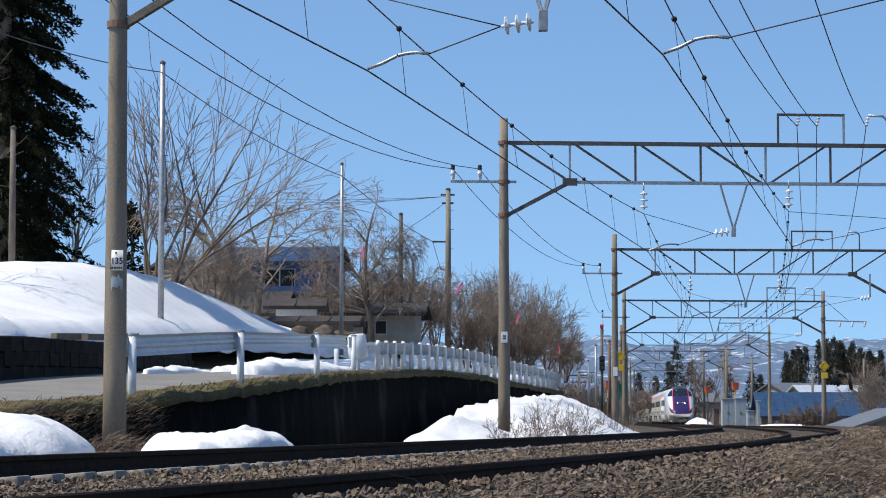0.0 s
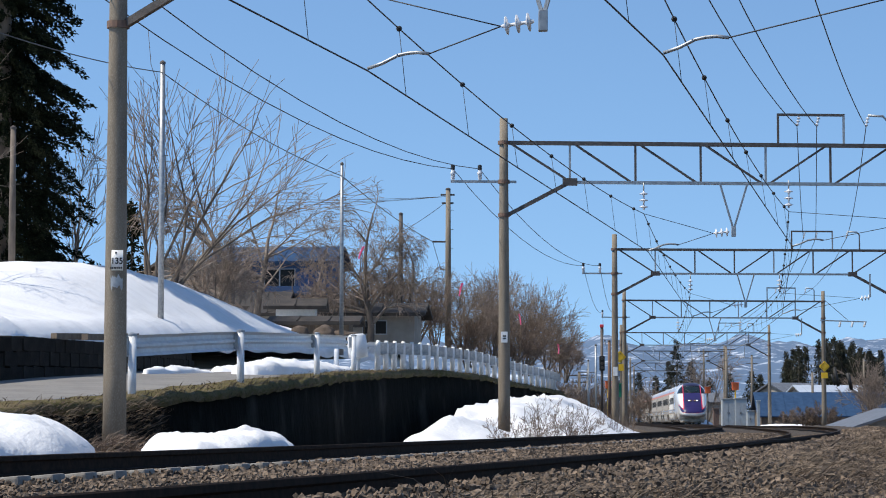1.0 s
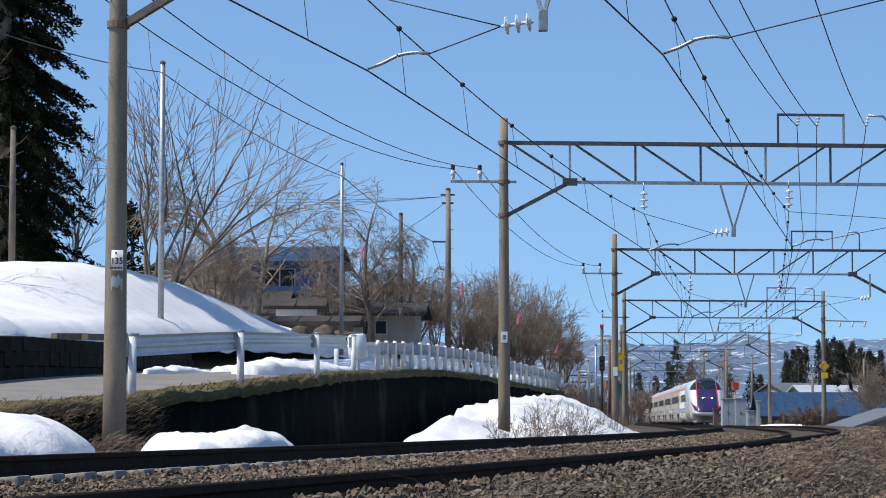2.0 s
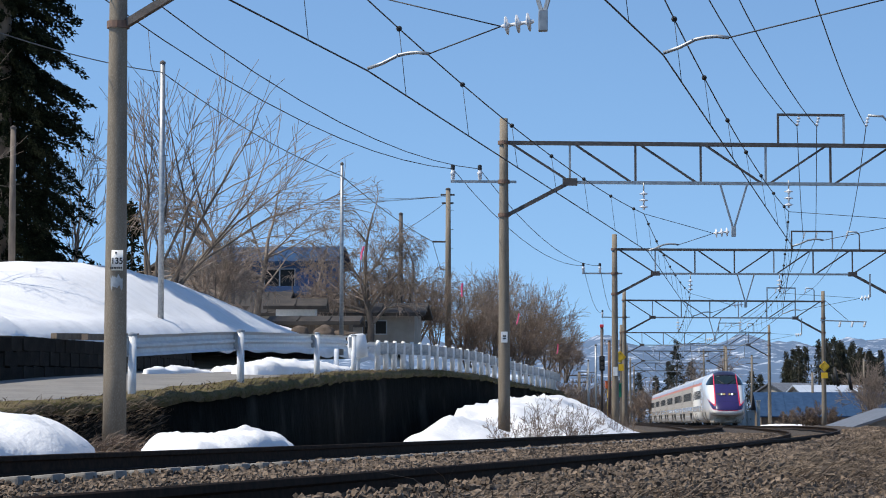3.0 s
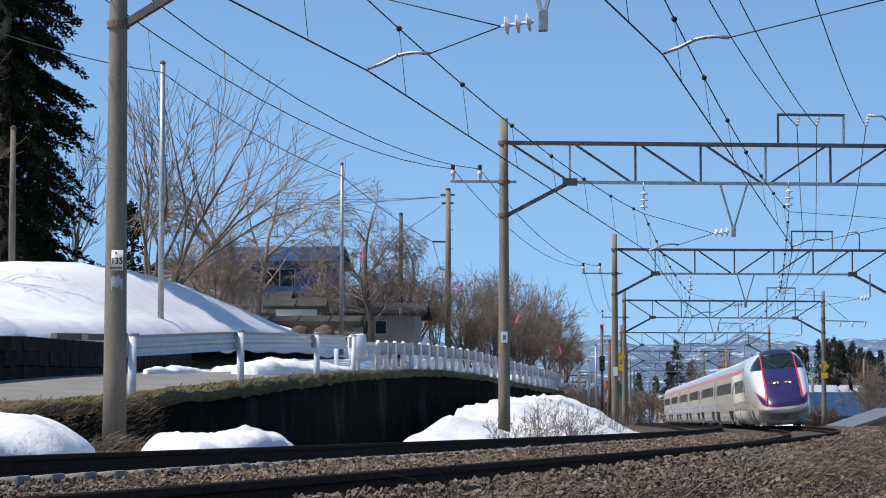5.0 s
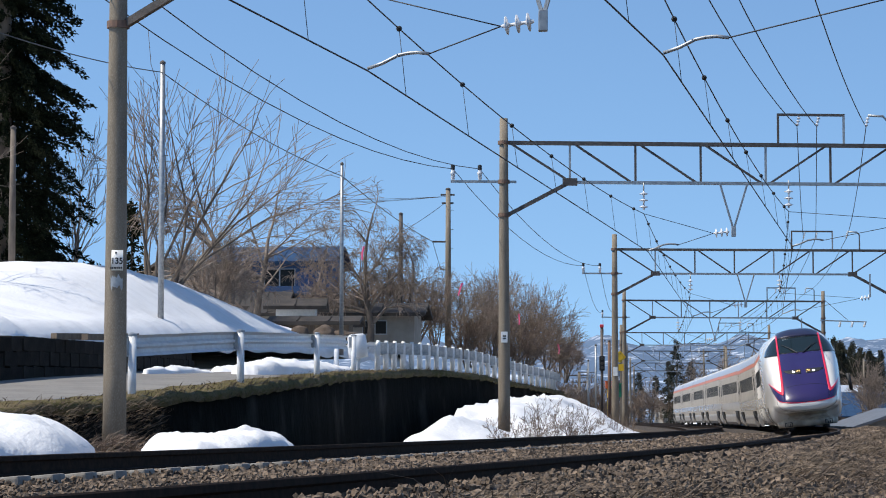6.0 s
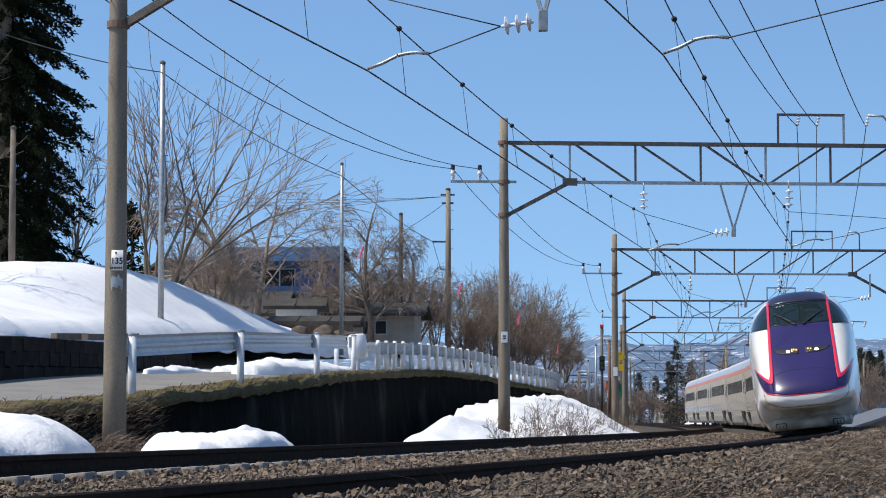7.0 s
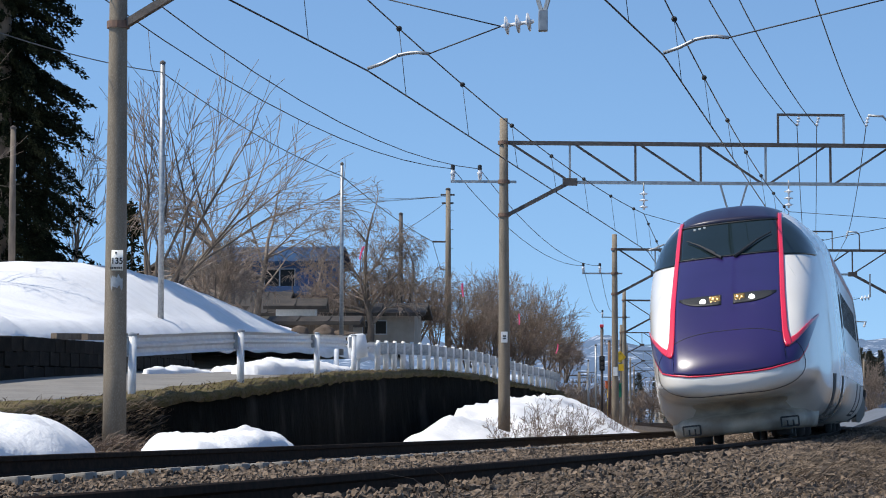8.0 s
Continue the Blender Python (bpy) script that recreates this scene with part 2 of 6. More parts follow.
# ------------------------------------------------------------ line of the railway
PSI0, CURVE, U_END, U_STRAIGHT = 0.25197, 1 / 674.5, 118.2, 143.9
CANT, SPACING, GAUGE = 0.143, 4.0, 1.435
_du = 0.5
_us = np.arange(-60, 4000, _du)
_w = np.clip((U_STRAIGHT - (_us + _du / 2)) / (U_STRAIGHT - U_END), 0, 1)
_bend = np.cumsum(CURVE * _w * _du)
_psi = PSI0 - (_bend - np.interp(0, _us, _bend))
_tx = np.concatenate([[0], np.cumsum(np.sin(_psi) * _du)])[:-1]
_ty = np.concatenate([[0], np.cumsum(np.cos(_psi) * _du)])[:-1]
_i0 = int(round(60 / _du))
_tx, _ty = _tx - _tx[_i0] - 2.2225, _ty - _ty[_i0] + 8.0


def heading(u):
    return float(np.interp(u, _us, _psi))


def cant_at(u):
    return CANT * float(np.interp(u, _us, _w))


def plan(u, l):
    """Plan point at u metres along the near track and l metres to its outer side."""
    p = np.interp(u, _us, _psi)
    return np.interp(u, _us, _tx) + l * np.cos(p), np.interp(u, _us, _ty) - l * np.sin(p)


def on_track(u, l, h, off=0.0):
    """A point l metres across and h metres above the canted rail plane of the track that lies off to the side."""
    r = cant_at(u) / GAUGE
    x, y = plan(u, off + l * math.cos(r) - h * math.sin(r))
    return Vector((float(x), float(y), l * math.sin(r) + h * math.cos(r)))


def place(brg, depth, z=0.0):
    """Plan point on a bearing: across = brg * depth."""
    return Vector((brg * depth, depth, z))


def across(bearing, d):
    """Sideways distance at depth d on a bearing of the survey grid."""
    return (bearing - 784) / 4274.2 * d


def level(mark, d):
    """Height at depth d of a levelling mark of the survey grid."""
    return 0.33 + (744.8 - mark) / 4274.2 * d


# ------------------------------------------------------------ ground
def ground_z(u, l):
    """Height of the ground across the line: shoulder, two ballast beds, ditch, foot of the wall."""
    w = np.interp(u, _us, _w) * CANT / GAUGE
    z = np.interp(l, [-60, -14, -9.2, -7.6, -6.2, -5.6, -4.9, -4.0, -3.1, -2.4, -1.6, -0.9, 0, 0.9, 1.25, 1.9, 2.3, 3.4, 5.0, 8.0, 60],
                  [-0.2, -0.3, -0.32, -0.3, -0.28, -0.2, -0.17, -0.18, -0.17, -0.14, -0.14, -0.19, -0.2, -0.2, -0.19, -0.17, -0.22, -0.55, -0.75, -0.8, -0.6])
    bed = np.clip(1 - np.abs(l) / 1.3, 0, 1) ** 0.5 * w * np.clip(l, -1.3, 1.3) + np.clip(1 - np.abs(l + SPACING) / 1.3, 0, 1) ** 0.5 * w * np.clip(l + SPACING, -1.3, 1.3)
    side = np.where((l > 1.0) & (l < 3), w * 1.3 * np.clip((3 - l) / 1.0, 0, 1), 0)
    heap = 0.13 * np.clip((u - 30) / 15, 0, 1) * np.exp(-((l - 1.8) / 0.5) ** 2)
    return z + bed + side + heap


def build_ground():
    us = np.concatenate([np.arange(-58, 0, 2), np.arange(0, 70, 0.5), np.arange(70, 200, 2), np.arange(200, 600, 20), np.arange(600, 3990, 250)])
    ls = np.concatenate([[-620, -300, -150, -80, -40, -25, -16], np.arange(-14, 8, 0.15), [8.5, 9.5, 11, 14, 20, 40, 80, 160, 320, 640, 1300]])
    uu, ll = np.meshgrid(us, ls, indexing="ij")
    x, y = plan(uu, ll)
    z = ground_z(uu, ll)
    rng = np.random.default_rng(4)
    z = z + rng.normal(0, 0.012, z.shape) * (np.abs(ll) < 14)
    far = np.clip((uu - 150) / 200, 0, 1)
    z = z * (1 - far) + far * np.where(np.abs(ll + 2) < 14, -0.25, -0.9)
    n, k = len(us), len(ls)
    idx = np.arange(n * k).reshape(n, k)
    faces = np.stack([idx[:-1, :-1], idx[:-1, 1:], idx[1:, 1:], idx[1:, :-1]], -1).reshape(-1, 4)
    lm = (ll[:-1, :-1] + ll[1:, 1:]) / 2
    um = (uu[:-1, :-1] + uu[1:, 1:]) / 2
    mi = np.where((lm > -6.3) & (lm < 5.0) & (um < 420), 0, 1).reshape(-1)
    ob = mesh_object("ground", np.stack([x, y, z], -1).reshape(-1, 3), faces.tolist(), [M["ballast_bed"], M["soil"]], mat_index=mi.astype(np.int32))
    tagged(ob, "ballasted railway bed and dry brown earth", "ground", kind="structure")


build_ground()

RAIL_PROFILE = [(-0.0635, -0.153), (0.0635, -0.153), (0.0635, -0.142), (0.012, -0.125), (0.0085, -0.05), (0.0325, -0.04), (0.0325, -0.008), (0.024, 0.0), (-0.024, 0.0), (-0.0325, -0.008), (-0.0325, -0.04), (-0.0085, -0.05), (-0.012, -0.125), (-0.0635, -0.142)]


def build_rail(off, side):
    us = np.concatenate([np.arange(-40, 150, 1.0), np.arange(150, 420, 5.0)])
    verts, faces, mi = [], [], []
    k = len(RAIL_PROFILE)
    for i, u in enumerate(us):
        for a, b in RAIL_PROFILE:
            verts.append(on_track(u, side * (GAUGE / 2 + 0.0325) + a, b, off))
        if i:
            for j in range(k):
                faces.append(((i - 1) * k + j, (i - 1) * k + (j + 1) % k, i * k + (j + 1) % k, i * k + j))
                mi.append(1 if j == 7 else 0)
    ob = mesh_object("rail", verts, faces, [M["rail"], M["railtop"]], smooth=False, mat_index=mi)
    return tagged(ob, "brown rusted steel rail with bright running surface", "rail", group="rails of the two tracks")


for off in (0.0, -SPACING):
    for side in (-1, 1):
        build_rail(off, side)


def build_sleepers():
    bm = bmesh.new()
    add_box(bm, (-1.15, -0.12, -0.36), (1.15, 0.12, -0.165), bevel=0.02)
    me = bpy.data.meshes.new("sleeper")
    bm.to_mesh(me)
    bm.free()
    me.materials.append(M["sleeper"])
    for off in (0.0, -SPACING):
        for i in range(105):
            u = 6 + i * 0.62
            ob = new("sleeper", me)
            c = on_track(u, 0, 0, off)
            ob.matrix_world = pose(c.x, c.y, c.z, 0, -math.degrees(cant_at(u) / GAUGE), -math.degrees(heading(u)))
            tagged(ob, "grey concrete sleeper bedded in brown ballast", "sleeper", group="sleepers under the rails")


build_sleepers()

# ------------------------------------------------------------ overhead line portals
# along the near track, outer lean of the beam
PORTALS = [(23.9, 0.0), (59.6, 0.0), (102.5, 0.0), (149.5, 0.0), (206.0, 0.0), (262.0, 0.0), (318.0, 0.0), (368.0, 0.0)]
LEFT_POST = [place(-0.1357, 34.5), place(0.0253, 66.8), place(0.0712, 108.7), place(0.0751, 155.0), place(0.0737, 212.0), place(0.076, 268), place(0.0775, 324), place(0.079, 374)]
RIGHT_POST = [place(0.308, 30.6), place(0.2415, 67.9), place(0.1865, 109.6), place(0.1575, 156.5), place(0.135, 212.8), place(0.1165, 269), place(0.108, 325), place(0.104, 375)]


def concrete_post(name, base, top_z, r0, parent):
    pts = [(base.x, base.y, -0.5 + (top_z + 0.5) * i / 6) for i in range(7)]
    radii = [r0 - (p[2] + 0.5) / 150 for p in pts]
    ob = tube_part(name, pts, radii, M["concrete"], parent, 20)
    return ob


def insulator_part(name, a, b, discs, r, parent):
    """A string of porcelain discs from a to b."""
    a, b = Vector(a), Vector(b)
    d = b - a
    bm = bmesh.new()
    n = d.length
    prof = [(0.012, 0)]
    for i in range(discs):
        c = n * (i + 0.5) / discs
        g = n / discs
        prof += [(0.022, c - 0.42 * g), (0.03, c - 0.2 * g), (r, c - 0.02 * g), (r, c + 0.05 * g), (0.035, c + 0.16 * g), (0.022, c + 0.42 * g)]
    prof.append((0.012, n))
    lathe(bm, prof, a, d, 14)
    return part(name, bm, M["porcelain"], parent, "white porcelain insulator", True)


def build_portal(i):
    a, b = LEFT_POST[i], RIGHT_POST[i]
    root = empty_at("catenary_portal", a.x, a.y, 0)
    tagged(root, "overhead line portal of dark steel truss on concrete posts", "portal", group="portals over the tracks")
    d = (b - a)
    span = d.length
    q = Matrix.Rotation(math.atan2(d.y, d.x), 4, "Z")
    fine = i < 4
    ZT, ZB = 8.04, 6.95

    def w(x, z, y=0.0):
        return q @ Vector((x, y, z))
    concrete_post("post", Vector((0, 0, 0)), 8.72, 0.175, root)
    e = q @ Vector((span, 0, 0))
    concrete_post("post", e, 8.72, 0.175, root)
    k = 0.11 if fine else 0.1
    bar_part("top_chord", w(0.1, ZT), w(span - 0.1, ZT), k, k, M["steel"], root)
    bar_part("bottom_chord", w(1.85, ZB), w(span - 1.85, ZB), k * 0.8, k * 0.8, M["galv"], root)
    bar_part("brace", w(0.1, 6.02), w(1.85, ZB), k, k, M["steel"], root)
    bar_part("brace", w(span - 0.1, 6.02), w(span - 1.85, ZB), k, k, M["steel"], root)
    n = max(4, round((span - 3.7) / 1.82))
    xs = [1.85 + (span - 3.7) * j / n for j in range(n + 1)]
    for j, x in enumerate(xs):
        bar_part("upright", w(x, ZB), w(x, ZT), 0.06, 0.07, M["steel"] if j % 3 else M["galv"], root)
    for j in range(n):
        if xs[j] < span / 2 - 1:
            bar_part("diagonal", w(xs[j] + 0.1, ZT), w(xs[j + 1] - 0.1, ZB), 0.055, 0.06, M["steel"], root)
        else:
            bar_part("diagonal", w(xs[j] + 0.1, ZB), w(xs[j + 1] - 0.1, ZT), 0.055, 0.06, M["steel"], root)
    bar_part("diagonal", w(0.2, ZT - 0.02), w(1.8, ZB + 0.05), 0.055, 0.06, M["steel"], root)
    bar_part("diagonal", w(span - 0.2, ZT - 0.02), w(span - 1.8, ZB + 0.05), 0.055, 0.06, M["steel"], root)
    # collars and gusset plates
    for z in (8.04, 6.95, 6.02):
        for x in (0, span):
            bm = bmesh.new()
            lathe(bm, [(0.15, -0.05), (0.165, -0.05), (0.165, 0.05), (0.15, 0.05)], w(x, z), (0, 0, 1), 16)
            part("collar", bm, M["rust"], root)
    for x in (1.85, span - 1.85):
        bm = bmesh.new()
        add_box(bm, (x - 0.2, -0.07, ZB - 0.09), (x + 0.2, 0.07, ZB + 0.11), q)
        part("gusset", bm, M["steel"], root)
    # insulator arm on the field side of the post
    if i == 0:
        def w(x, z, y=0.0):
            return Vector((x, y, z))
    bar_part("arm", w(-1.48, 6.95), w(0.35, 6.95), 0.06, 0.07, M["galv"], root)
    for x in (-1.42, -0.67):
        bm = bmesh.new()
        lathe(bm, [(0.02, 0), (0.055, 0.04), (0.055, 0.16), (0.075, 0.18), (0.075, 0.22), (0.05, 0.25), (0.05, 0.33), (0.03, 0.37)], w(x, 6.98), (0, 0, 1), 12)
        part("pin_insulator", bm, M["porcelain"], root, "white pin insulator", True)
        bm = bmesh.new()
        lathe(bm, [(0.06, 0), (0.06, 0.12), (0.02, 0.14)], w(x, 7.28), (0, 0, 1), 12)
        part("insulator_cap", bm, M["ink"], root)
    return root, q, span


PORTAL_OBJECTS = [build_portal(i) for i in range(len(PORTALS))]


def wire(name, pts, r, label, sides=5, kind="cable"):
    ob = tube_part(name, pts, r, M["wire"], None, sides)
    return tagged(ob, label, kind, group="overhead wires")


def contact_point(u, off, stagger=0.0, h=5.15):
    p = on_track(u, 0, 0, off)
    lean = cant_at(u) / GAUGE * h
    x, y = plan(u, off + stagger - lean)
    return Vector((float(x), float(y), h))


def build_overhead():
    us = [-14.0] + [p[0] for p in PORTALS]
    for ti, off in enumerate((0.0, -SPACING)):
        con = [contact_point(u, off, 0.05, 5.10 if ti == 0 else 5.02) for u in us]
        mes = [contact_point(u, off, 0.05, 6.08) for u in us]
        wire("contact_wire", con, 0.012 if ti == 0 else 0.012, "dark grooved contact wire over the track")
        pts = []
        for k in range(len(us) - 1):
            n = 14 if k < 4 else 6
            for j in range(n):
                s = j / n
                p = mes[k].lerp(mes[k + 1], s)
                p.z -= 0.3 * 4 * s * (1 - s)
                pts.append(p)
        pts.append(mes[-1])
        wire("messenger_wire", pts, 0.011, "dark stranded messenger wire over the track")
        for k in range(0, 4):
            L = (con[k + 1] - con[k]).length
            m = max(3, int(L / 5))
            for j in range(m):
                s = (j + 0.5) / m
                c = con[k].lerp(con[k + 1], s)
                t = mes[k].lerp(mes[k + 1], s)
                t.z -= 0.3 * 4 * s * (1 - s)
                d = empty_at("dropper", c.x, c.y, c.z)
                tagged(d, "thin dropper wire with dark clamp on messenger wire", "dropper", group="droppers of the overhead line")
                tube_part("dropper_wire", [(0, 0, 0), t - c], 0.005, M["wire"], d, 4)
                bm = bmesh.new()
                lathe(bm, [(0.01, -0.05), (0.035, -0.03), (0.045, 0), (0.035, 0.03), (0.01, 0.05)], t - c, (0, 1, 0), 8)
                part("clamp", bm, M["ink"], d, "", True)
    # steady arms, hanging insulators, bracket on each near portal
    for i in range(5):
        root, q, span = PORTAL_OBJECTS[i]
        inv = root.matrix_world.inverted()
        for ti, off in enumerate((0.0, -SPACING)):
            c = inv @ contact_point(PORTALS[i][0], off, 0.05, 5.10 if ti == 0 else 5.02)
            t = inv @ contact_point(PORTALS[i][0], off, 0.05, 6.08)
            top = Vector((t.x, t.y, 6.95))
            insulator_part("hanging_insulator", top - Vector((0, 0, 0.22)), t + Vector((0, 0, 0.1)), 3, 0.125, root)
            tube_part("hanger_rod", [top, top - Vector((0, 0, 0.24))], 0.02, M["galv"], root, 6)
            s = 1.0
            arm = [c + Vector((0, 0, 0.03)), c + q @ Vector((0.2 * s, 0, 0.09)), c + q @ Vector((0.42 * s, 0, 0.19)), c + q @ Vector((0.56 * s, 0, 0.215)), c + q @ Vector((0.7 * s, 0, 0.22)), c + q @ Vector((0.86, 0, 0.195))]
            tube_part("steady_arm", arm, 0.024, M["galv"], root, 8)
            end = c + q @ Vector((1.85, 0, 0.52)) if ti == 1 else c + q @ Vector((3.6, 0, 0.75))
            end2 = end + q @ Vector((0.45, 0, 0.05))
            tube_part("pull_wire", [arm[-1], end], 0.01, M["wire"], root, 5)
            insulator_part("strain_insulator", end, end2, 3, 0.125, root)
            tube_part("pull_wire", [t, end], 0.009, M["wire"], root, 5)
            if ti == 1:
                foot = end2 + q @ Vector((0.12, 0, 0))
                for dx in (-0.38, 0.4):
                    bar_part("hanger_leg", foot + Vector((0, 0, 0.05)), (foot + q @ Vector((dx, 0, 0))) * 1 + Vector((0, 0, 6.95 - foot.z)), 0.05, 0.05, M["galv"], root)
                box_part("hanger_foot", foot - Vector((0.06, 0.06, 0.14)), foot + Vector((0.06, 0.06, 0.14)), M["galv"], root, 0.01)
            else:
                bar_part("drop_post", end2, (end2.x, end2.y, 6.95), 0.06, 0.06, M["galv"], root)
    # feeder wires on hoops above the beams
    lines = [[], [], []]
    for i in range(6):
        root, q, span = PORTAL_OBJECTS[i]
        inv = root.matrix_world.inverted()
        cx = (q.inverted() @ (inv @ contact_point(PORTALS[i][0], 0, 0, 5.0))).x + (-1.25, 0.0, 0.72, 2.0, 2.0, 2.0)[i]
        x0, x1 = cx - 0.12, cx + 1.75
        for x in (x0, x1):
            bar_part("hoop_leg", q @ Vector((x, 0, 8.08)), q @ Vector((x, 0, 8.9)), 0.06, 0.06, M["steel"] if x == x0 else M["galv"], root)
        bar_part("hoop_bar", q @ Vector((x0 - 0.03, 0, 8.9)), q @ Vector((x1 + 0.03, 0, 8.9)), 0.06, 0.07, M["steel"], root)
        x2 = x1 + 1.25
        tube_part("bent_arm", [q @ Vector((x2, 0, 8.08)), q @ Vector((x2, 0, 8.75)), q @ Vector((x2 - 0.12, 0, 8.88)), q @ Vector((x2 - 0.55, 0, 8.9))], 0.035, M["galv"], root, 8)
        for k, x in enumerate((x0 + 0.6, x0 + 1.16, x2 - 0.55)):
            tip = q @ Vector((x - 0.06, 0, 8.58))
            insulator_part("feeder_insulator", q @ Vector((x, 0, 8.86)), tip, 3, 0.06, root)
            lines[k].append(root.matrix_world @ tip)
    for k, pts in enumerate(lines):
        back = pts[0] + (pts[0] - pts[1]).normalized() * 42 + Vector((-1.5, 0, 0))
        full = [back] + pts
        out = []
        for a, b in zip(full, full[1:]):
            for j in range(10):
                s = j / 10
                p = a.lerp(b, s)
                p.z -= 0.45 * 4 * s * (1 - s)
                out.append(p)
        out.append(full[-1])
        wire("feeder_wire", out, 0.013, "dark feeder wire carried above the portal beams")
    # two signal wires on the pin insulators
    for x in (-1.42, -0.67):
        pts = [LEFT_POST[0] + (LEFT_POST[0] - LEFT_POST[1]) * 1.0 + Vector((x, 0, 7.3))]
        for i in range(6):
            root, q, span = PORTAL_OBJECTS[i]
            pts.append(root.matrix_world @ ((q if i else Matrix.Identity(4)) @ Vector((x, 0, 7.3))))
        out = []
        for a, b in zip(pts, pts[1:]):
            for j in range(10):
                s = j / 10
                p = a.lerp(b, s)
                p.z -= 0.70 * 4 * s * (1 - s)
                out.append(p)
        out.append(pts[-1])
        wire("signal_wire", out, 0.011, "dark sagging signal wire on pin insulators")


build_overhead()

# ------------------------------------------------------------ train
def smooth_table(xs, ys):
    """Monotone cubic through the points of a table."""
    xs, ys = np.array(xs, float), np.array(ys, float)
    h, d = np.diff(xs), np.diff(ys) / np.diff(xs)
    m = np.zeros(len(xs))
    m[0], m[-1] = d[0], d[-1]
    for i in range(1, len(xs) - 1):
        if d[i - 1] * d[i] > 0:
            w1, w2 = 2 * h[i] + h[i - 1], h[i] + 2 * h[i - 1]
            m[i] = (w1 + w2) / (w1 / d[i - 1] + w2 / d[i])

    def value(x):
        x = min(max(x, xs[0]), xs[-1])
        i = min(int(np.searchsorted(xs, x, side="right")) - 1, len(h) - 1)
        t = (x - xs[i]) / h[i]
        return float((1 + 2 * t) * (1 - t) ** 2 * ys[i] + t * (1 - t) ** 2 * h[i] * m[i] + t * t * (3 - 2 * t) * ys[i + 1] + t * t * (t - 1) * h[i] * m[i + 1])
    return value


# the nose, station by station behind its tip
TOP = smooth_table([0, 0.03, 0.1, 0.25, 0.55, 0.85, 1.2, 1.9, 2.6, 3.1, 3.6, 4.2, 4.8, 6.0, 7.5], [1.03, 1.14, 1.26, 1.43, 1.70, 1.94, 2.20, 2.62, 3.03, 3.36, 3.66, 3.85, 3.88, 3.80, 3.72])
BOT = smooth_table([0, 0.05, 0.2, 0.8, 1.4, 1.8, 2.2, 3.0, 7.5], [0.86, 0.76, 0.69, 0.65, 0.61, 0.38, 0.24, 0.18, 0.17])
WIDE = smooth_table([0, 0.04, 0.12, 0.3, 0.6, 1.0, 2.0, 3.0, 4.0, 5.5, 7.5], [0.48, 0.68, 0.84, 0.99, 1.10, 1.19, 1.31, 1.39, 1.44, 1.4725, 1.4725])
BELT = smooth_table([0, 0.3, 1.2, 2.6, 4.0, 5.5, 7.5], [0.95, 1.02, 1.25, 1.6, 2.0, 2.0, 1.95])
UPPER = smooth_table([0, 0.3, 1.2, 2.6, 4.0, 5.5, 7.5], [2.4, 2.8, 3.6, 3.3, 2.55, 3.0, 4.6])
LOWER = smooth_table([0, 0.3, 1.2, 2.6, 7.5], [2.4, 2.7, 4.0, 5.0, 4.6])


def section(s):
    return TOP(s), BOT(s), WIDE(s), BELT(s), UPPER(s), LOWER(s)


def nose_fill(x, s, z):
    """Below one inside the nose, above one outside it."""
    t, b, w, m, n, k = section(s)
    if z >= m:
        return (abs(x) / w) ** n + ((z - m) / (t - m)) ** n
    return (abs(x) / w) ** k + ((m - z) / (m - b)) ** k


def nose_depth(x, z):
    """How far behind the tip the nose surface lies at (x, z) as seen from the front."""
    lo, hi = 0.0, 4.8
    for _ in range(18):
        mid = (lo + hi) / 2
        if nose_fill(x, mid, z) <= 1:
            hi = mid
        else:
            lo = mid
    return hi


def on_nose(x, z, proud=0.0):
    """A point on the nose, lifted along its outward normal."""
    s, e = nose_depth(x, z), 0.01
    g = Vector((nose_fill(x + e, s, z) - nose_fill(x - e, s, z), nose_fill(x, s + e, z) - nose_fill(x, max(s - e, 0), z), nose_fill(x, s, z + e) - nose_fill(x, s, z - e)))
    if g.length < 1e-6:
        g = Vector((0, -1, 0))
    return Vector((x, s, z)) + g.normalized() * proud


def top_z(x, s):
    t, b, w, m, n, k = section(s)
    return m + (t - m) * max(0.0, 1 - (abs(x) / w) ** n) ** (1 / n)


def side_x(z, s=20.0):
    t, b, w, m, n, k = section(s)
    if z >= m:
        return w * max(0.0, 1 - ((z - m) / (t - m)) ** n) ** (1 / n)
    return w * max(0.0, 1 - ((m - z) / (m - b)) ** k) ** (1 / k)


